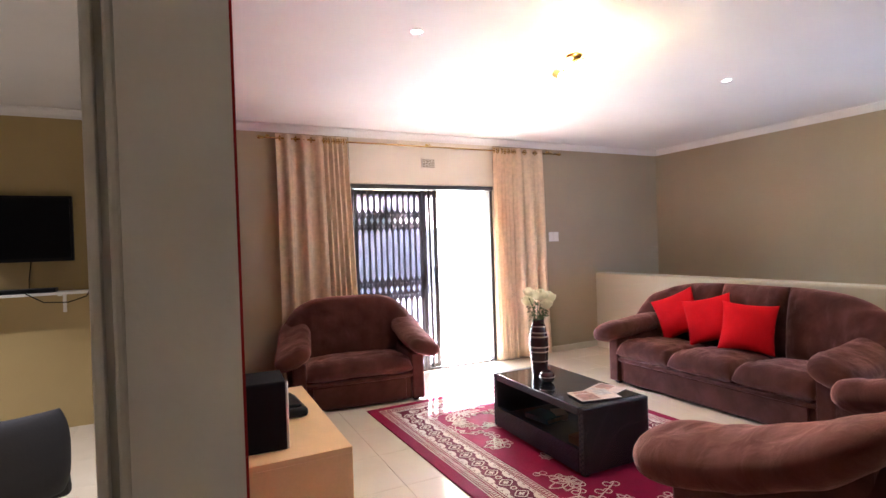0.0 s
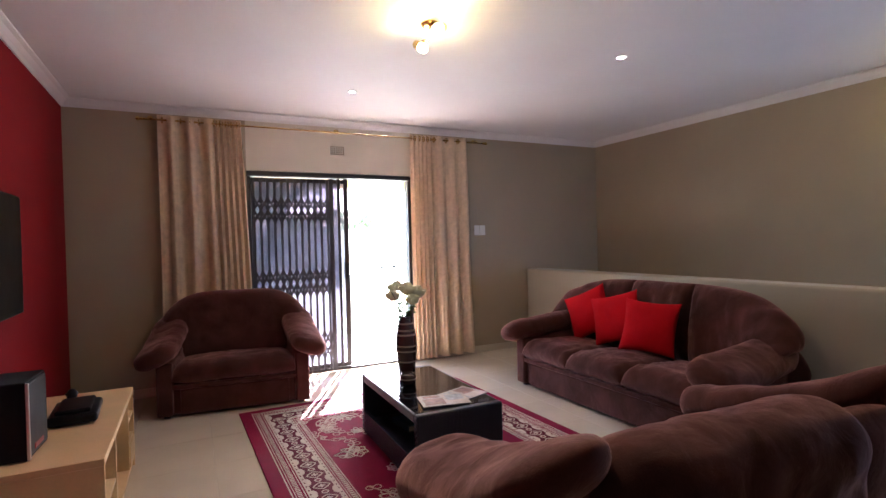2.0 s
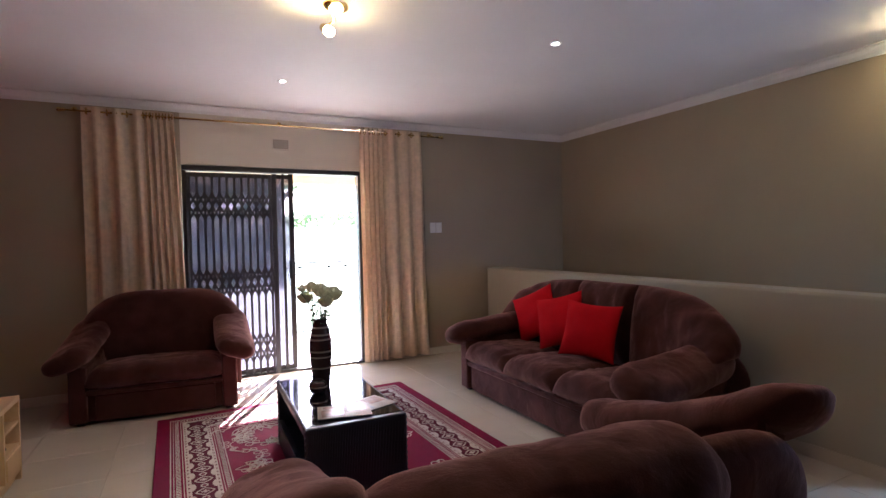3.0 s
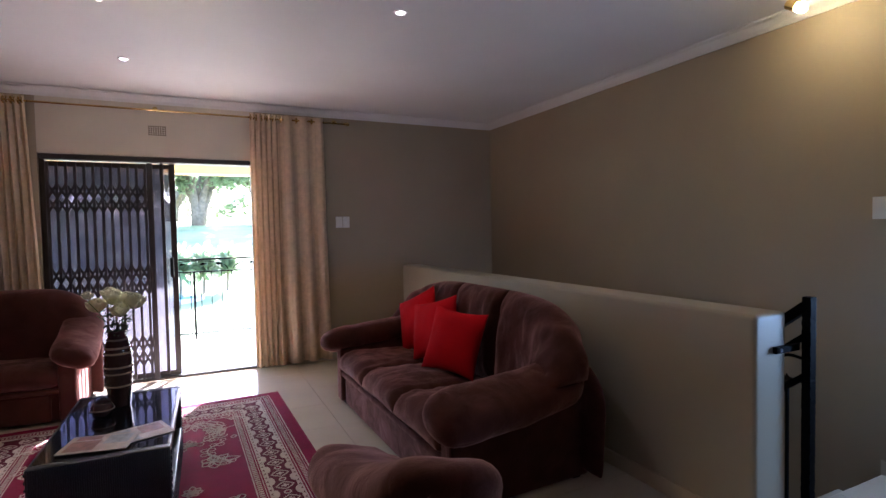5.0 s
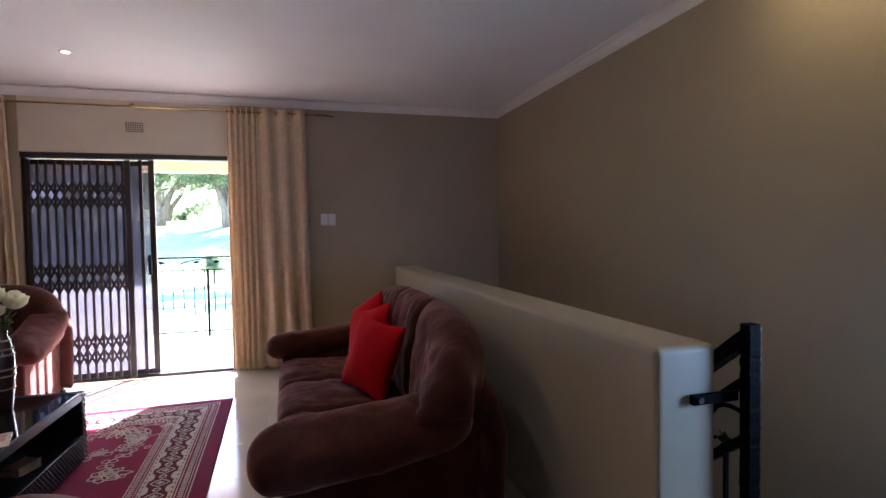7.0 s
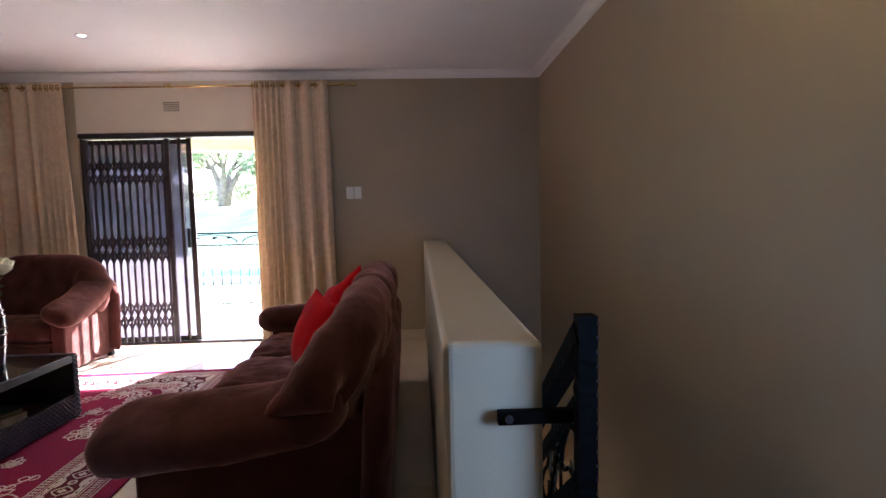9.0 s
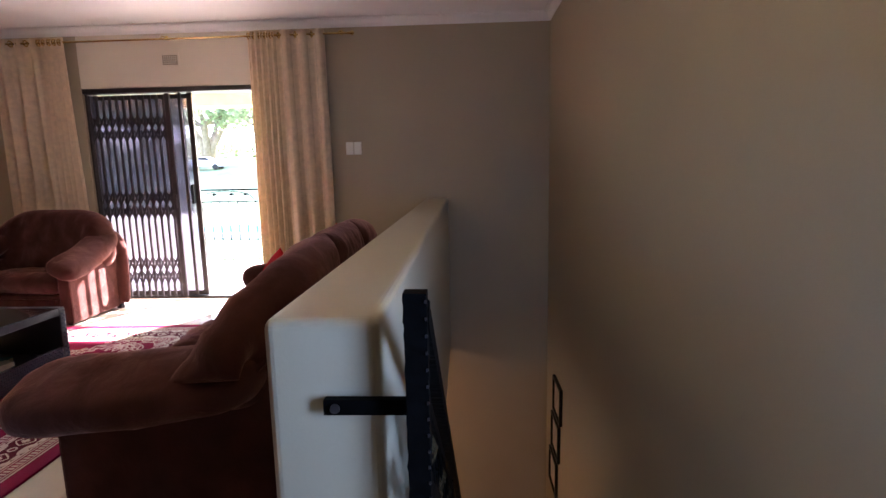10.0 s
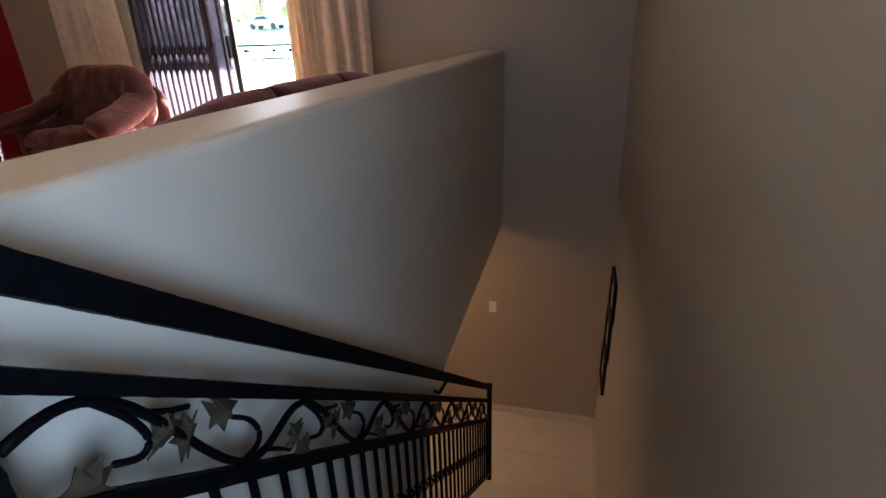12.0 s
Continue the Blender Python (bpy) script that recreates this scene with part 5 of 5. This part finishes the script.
def veranda():
    boxed("balcony_floor", (-3, YD + 0.22, -0.30), (9.5, 7.75, -0.03), TILE, kind="structure", label="pale tiled balcony floor")
    boxed("balcony_beam", (-3, 7.55, 2.18), (9.5, 7.78, 2.55), PLASTER, kind="structure", label="orange cream plastered balcony beam")
    boxed("balcony_roof", (-3, YD + 0.22, 2.55), (9.5, 7.9, 2.68), PLASTER, kind="structure", label="plastered underside of the balcony roof")
    g = group("balcony_railing", pose(0, 7.62, -0.03), "thin black wrought iron balcony railing with leaf scrolls", "railing")
    for z, h in ((1.08, 0.02), (0.91, 0.014), (0.08, 0.014)):
        boxed("rail", (-1.5, -0.012, z - h), (8.5, 0.012, z), IRON, g)
    for k in range(78):
        x = -1.45 + k * 0.128
        boxed("picket", (x - 0.005, -0.005, 0.07), (x + 0.005, 0.005, 0.90), IRON, g)
    for x in (-1.5, 0.6, 2.35, 4.10, 5.85, 7.6):
        boxed("post", (x - 0.014, -0.014, 0.0), (x + 0.014, 0.014, 0.90), IRON, g)
    for k in range(11):
        x = -1.1 + k * 0.87
        part("scroll", tube(bmesh.new(), [(x + 0.40 * math.cos(a), 0, 0.93 + 0.12 * math.sin(a)) for a in (math.pi * j / 16 for j in range(17))], 0.006, 5), IRON, g)
        for q in (-0.2, 0.05, 0.25):
            bm = bmesh.new()
            v = [bm.verts.new(p) for p in ((x + q, 0, 1.0), (x + q + 0.03, 0.004, 1.025), (x + q + 0.09, 0, 1.01), (x + q + 0.03, -0.004, 0.985))]
            bm.faces.new(v)
            part("leaf", bm, IRON, g)


def tree(x, y, h, spread, seed, dense=900):
    rnd = random.Random(seed)
    z0 = land(x, y) - 0.1
    g = group("tree", pose(x, y, z0), "large spreading garden tree with pale forked trunk and dense crown", "tree", "garden trees")
    bm = bmesh.new()
    tips = []
    for k in range(5):
        a = 2 * math.pi * k / 5 + rnd.uniform(-0.4, 0.4)
        r = spread * rnd.uniform(0.35, 0.7)
        pts = [(0.15 * math.cos(a), 0.15 * math.sin(a), 0), (r * 0.15 * math.cos(a), r * 0.15 * math.sin(a), h * 0.25), (r * 0.45 * math.cos(a + 0.2), r * 0.45 * math.sin(a + 0.2), h * 0.5), (r * math.cos(a), r * math.sin(a), h * 0.78)]
        tube(bm, pts, [0.07 * h, 0.05 * h, 0.032 * h, 0.010 * h], 8)
        tips.append(pts[-1])
        for j in range(3):
            b = a + rnd.uniform(-1.2, 1.2)
            e = (pts[2][0] + spread * 0.4 * math.cos(b), pts[2][1] + spread * 0.4 * math.sin(b), h * rnd.uniform(0.55, 0.8))
            tube(bm, [pts[2], tuple((p + q) / 2 + rnd.uniform(-0.2, 0.2) for p, q in zip(pts[2], e)), e], [0.022 * h, 0.014 * h, 0.005 * h], 6)
            tips.append(e)
    part("trunk", bm, BARK, g, smooth=True)
    vs, fs = [], []
    for k in range(dense):
        t = rnd.choice(tips)
        c = Vector(t) + Vector((rnd.gauss(0, 1), rnd.gauss(0, 1), rnd.gauss(0, 0.55))) * spread * 0.17
        for q in range(5):
            o = c + Vector((rnd.uniform(-1, 1), rnd.uniform(-1, 1), rnd.uniform(-1, 1))) * 0.32
            e = Euler((rnd.uniform(-1, 1), rnd.uniform(-1, 1), rnd.uniform(0, 6.3))).to_matrix()
            s = rnd.uniform(0.16, 0.36)
            i = len(vs)
            vs += [tuple(o + e @ Vector(p)) for p in ((-s, 0, 0), (0, s * 0.5, 0.05), (s, 0, 0), (0, -s * 0.5, 0.05))]
            fs.append((i, i + 1, i + 2, i + 3))
    me = bpy.data.meshes.new("crown")
    me.from_pydata(vs, [], fs)
    me.materials.append(LEAF)
    ob = new("crown", me)
    ob.parent = g
    tagged(ob, kind="stuff")


def thicket():
    """The dense far shrubbery that closes the lawn, an uneven belt of small leaf sprays."""
    rnd = random.Random(77)
    vs, fs = [], []
    for k in range(9000):
        x = rnd.uniform(-62, 34)
        top = 3.2 + 2.6 * noise.noise(Vector((x * 0.13, 0, 5))) + 1.6 * noise.noise(Vector((x * 0.5, 0, 9)))
        y = 86 + 3 * noise.noise(Vector((x * 0.2, 3, 0))) + rnd.uniform(-2.5, 2.5)
        c = Vector((x, y, land(x, y) + top * rnd.random() ** 0.7))
        e = Euler((rnd.uniform(-1.2, 1.2), rnd.uniform(-1, 1), rnd.uniform(0, 6.3))).to_matrix()
        s = rnd.uniform(0.25, 0.55)
        i = len(vs)
        vs += [tuple(c + e @ Vector(p)) for p in ((-s, 0, 0), (0, s * 0.5, 0.06), (s, 0, 0), (0, -s * 0.5, 0.06))]
        fs.append((i, i + 1, i + 2, i + 3))
    me = bpy.data.meshes.new("shrubbery")
    me.from_pydata(vs, [], fs)
    me.materials.append(LEAF)
    tagged(new("shrubbery", me), "dense green shrubbery growing along the far edge of the lawn", "shrubs", kind="stuff")


def yucca(x, y, h, seed):
    rnd = random.Random(seed)
    g = group("yucca", pose(x, y, land(x, y)), "spiky green yucca shrub growing in the garden", "shrub", "garden yuccas")
    part("trunk", rod(bmesh.new(), (0, 0, -0.05), (0.05, 0, h * 0.55), 0.09, 8, 0.06), BARK, g)
    bm = bmesh.new()
    for k in range(320):
        a, t = rnd.uniform(0, 6.28), rnd.uniform(-0.5, 1.3)
        ln = rnd.uniform(0.7, 1.0) * h * 0.5
        z = h * rnd.uniform(0.35, 0.6)
        d = Vector((math.cos(a) * math.cos(t), math.sin(a) * math.cos(t), math.sin(t)))
        s = Vector((-math.sin(a), math.cos(a), 0)) * 0.075
        o = Vector((0, 0, z))
        v = [bm.verts.new(o + q) for q in (-s * 0.6, s * 0.6, d * ln * 0.55 + s, d * ln * 0.55 - s, d * ln - Vector((0, 0, 0.06)))]
        bm.faces.new((v[0], v[1], v[2], v[3]))
        bm.faces.new((v[3], v[2], v[4]))
    tagged(part("leaves", bm, LEAF, g), kind="stuff")


def pool():
    g = group("pool", pose(-3.0, 29.0, land(0, 29) + 0.02), "turquoise garden swimming pool with a pale coping", "swimming pool", kind="structure")
    out = [(7.5 * math.cos(a), 2.6 * math.sin(a)) for a in (2 * math.pi * j / 36 for j in range(36))]
    inn = [(7.1 * math.cos(a), 2.3 * math.sin(a)) for a in (2 * math.pi * j / 36 for j in range(36))]
    bm = bmesh.new()
    prism(bm, out, "z", -0.5, 0.10)
    part("coping", bm, PAVE, g)
    bm = bmesh.new()
    prism(bm, inn, "z", 0.02, 0.115)
    part("water", bm, material("pool_water", (0.02, 0.36, 0.40), 0.06, bump=0.2, fine=6), g)


def car(x, y, turn, color, name):
    m = material(name, color, 0.25, coat=0.6, vary=0.03, bump=0)
    g = group("car", pose(x, y, land(x, y), 0, 0, turn), "parked saloon car on the far side of the lawn", "car", "cars parked beyond the lawn")
    bm = bmesh.new()
    prism(bm, [(-2.1, 0.35), (-2.15, 0.75), (-1.5, 0.95), (-1.0, 1.0), (1.0, 1.0), (1.9, 0.85), (2.15, 0.7), (2.15, 0.35)], "y", -0.82, 0.82)
    ob = part("body", bm, m, g)
    md = ob.modifiers.new("round", "BEVEL")
    md.width, md.segments = 0.08, 2
    part("cabin", prism(bmesh.new(), [(-1.35, 0.98), (-0.75, 1.40), (0.35, 1.42), (1.05, 0.98)], "y", -0.70, 0.70), m, g)
    part("side_glass", prism(bmesh.new(), [(-1.15, 1.02), (-0.70, 1.34), (0.30, 1.36), (0.85, 1.02)], "y", -0.71, 0.71), BLACK, g)
    for a in (-1.35, 1.35):
        for b in (-0.76, 0.76):
            w = part("wheel", rod(bmesh.new(), (a, b - 0.09, 0.32), (a, b + 0.09, 0.32), 0.32, 18), BLACK, g)


ground()
veranda()
pool()
thicket()
tree(-1.5, 60, 8.5, 5.5, 1, 1100)
tree(4.6, 62, 9, 6, 2, 1100)
tree(-9, 63, 8, 6, 3, 1000)
tree(12, 66, 9, 7, 5, 1000)
tree(-18, 66, 9, 7, 6, 1000)
tree(-28, 70, 10, 8, 8, 1000)
tree(-40, 76, 11, 9, 9, 900)
tree(1.5, 78, 8, 8, 10, 1000)
tree(-12, 80, 8, 9, 11, 1000)
yucca(3.4, 30, 3.0, 1)
yucca(4.5, 30.5, 2.9, 4)
yucca(5.7, 31, 2.8, 2)
yucca(0.6, 33, 2.2, 3)
car(-22, 57, 4, (0.7, 0.7, 0.7), "white_car_paint")
car(-28, 58, -3, (0.12, 0.3, 0.25), "green_car_paint")

# ---- floor tiles ----


def tile_floor(name_parent, x0, x1, y0, y1, z, size, ox, oy, skip=None):
    g = tagged(new(name_parent), "polished cream porcelain floor tiles laid in a square grid", kind="structure")
    cache = {}
    i0, i1 = math.floor((x0 - ox) / size), math.ceil((x1 - ox) / size)
    j0, j1 = math.floor((y0 - oy) / size), math.ceil((y1 - oy) / size)
    for i in range(i0, i1):
        for j in range(j0, j1):
            a, b = max(x0, ox + i * size + 0.001), min(x1, ox + (i + 1) * size - 0.001)
            c, d = max(y0, oy + j * size + 0.001), min(y1, oy + (j + 1) * size - 0.001)
            if b - a < 0.02 or d - c < 0.02 or (skip and skip(a, b, c, d)):
                continue
            key = (round(b - a, 3), round(d - c, 3))
            if key not in cache:
                bm = bmesh.new()
                w, h = key[0] / 2, key[1] / 2
                e = 0.0006
                v0 = [bm.verts.new(p) for p in ((-w, -h, -0.004), (w, -h, -0.004), (w, h, -0.004), (-w, h, -0.004))]
                v1 = [bm.verts.new(p) for p in ((-w, -h, -0.0012), (w, -h, -0.0012), (w, h, -0.0012), (-w, h, -0.0012))]
                v2 = [bm.verts.new(p) for p in ((-w + e, -h + e, 0), (w - e, -h + e, 0), (w - e, h - e, 0), (-w + e, h - e, 0))]
                for q in range(4):
                    bm.faces.new((v0[q], v0[(q + 1) % 4], v1[(q + 1) % 4], v1[q]))
                    bm.faces.new((v1[q], v1[(q + 1) % 4], v2[(q + 1) % 4], v2[q]))
                bm.faces.new(v2)
                me = bpy.data.meshes.new("tile")
                bm.to_mesh(me)
                bm.free()
                me.materials.append(TILE)
                cache[key] = me
            t = new("tile", cache[key])
            t.location = ((a + b) / 2, (c + d) / 2, z)
            t.parent = g


tile_floor("floor_tiles", -0.5, HW0 - 0.001, -1.0, YD, 0.0, 0.50, 0.01, 0.06)
tile_floor("landing_tiles", HW0, X1, -1.0, STAIR_Y - 0.01, 0.0, 0.50, 0.01, 0.06, skip=lambda a, b, c, d: a < HW1 and d > HWY + 0.3)
tile_floor("lower_tiles", 3.0, X1, 4.43, YD, LOW, 0.52, 6.67, 4.40)
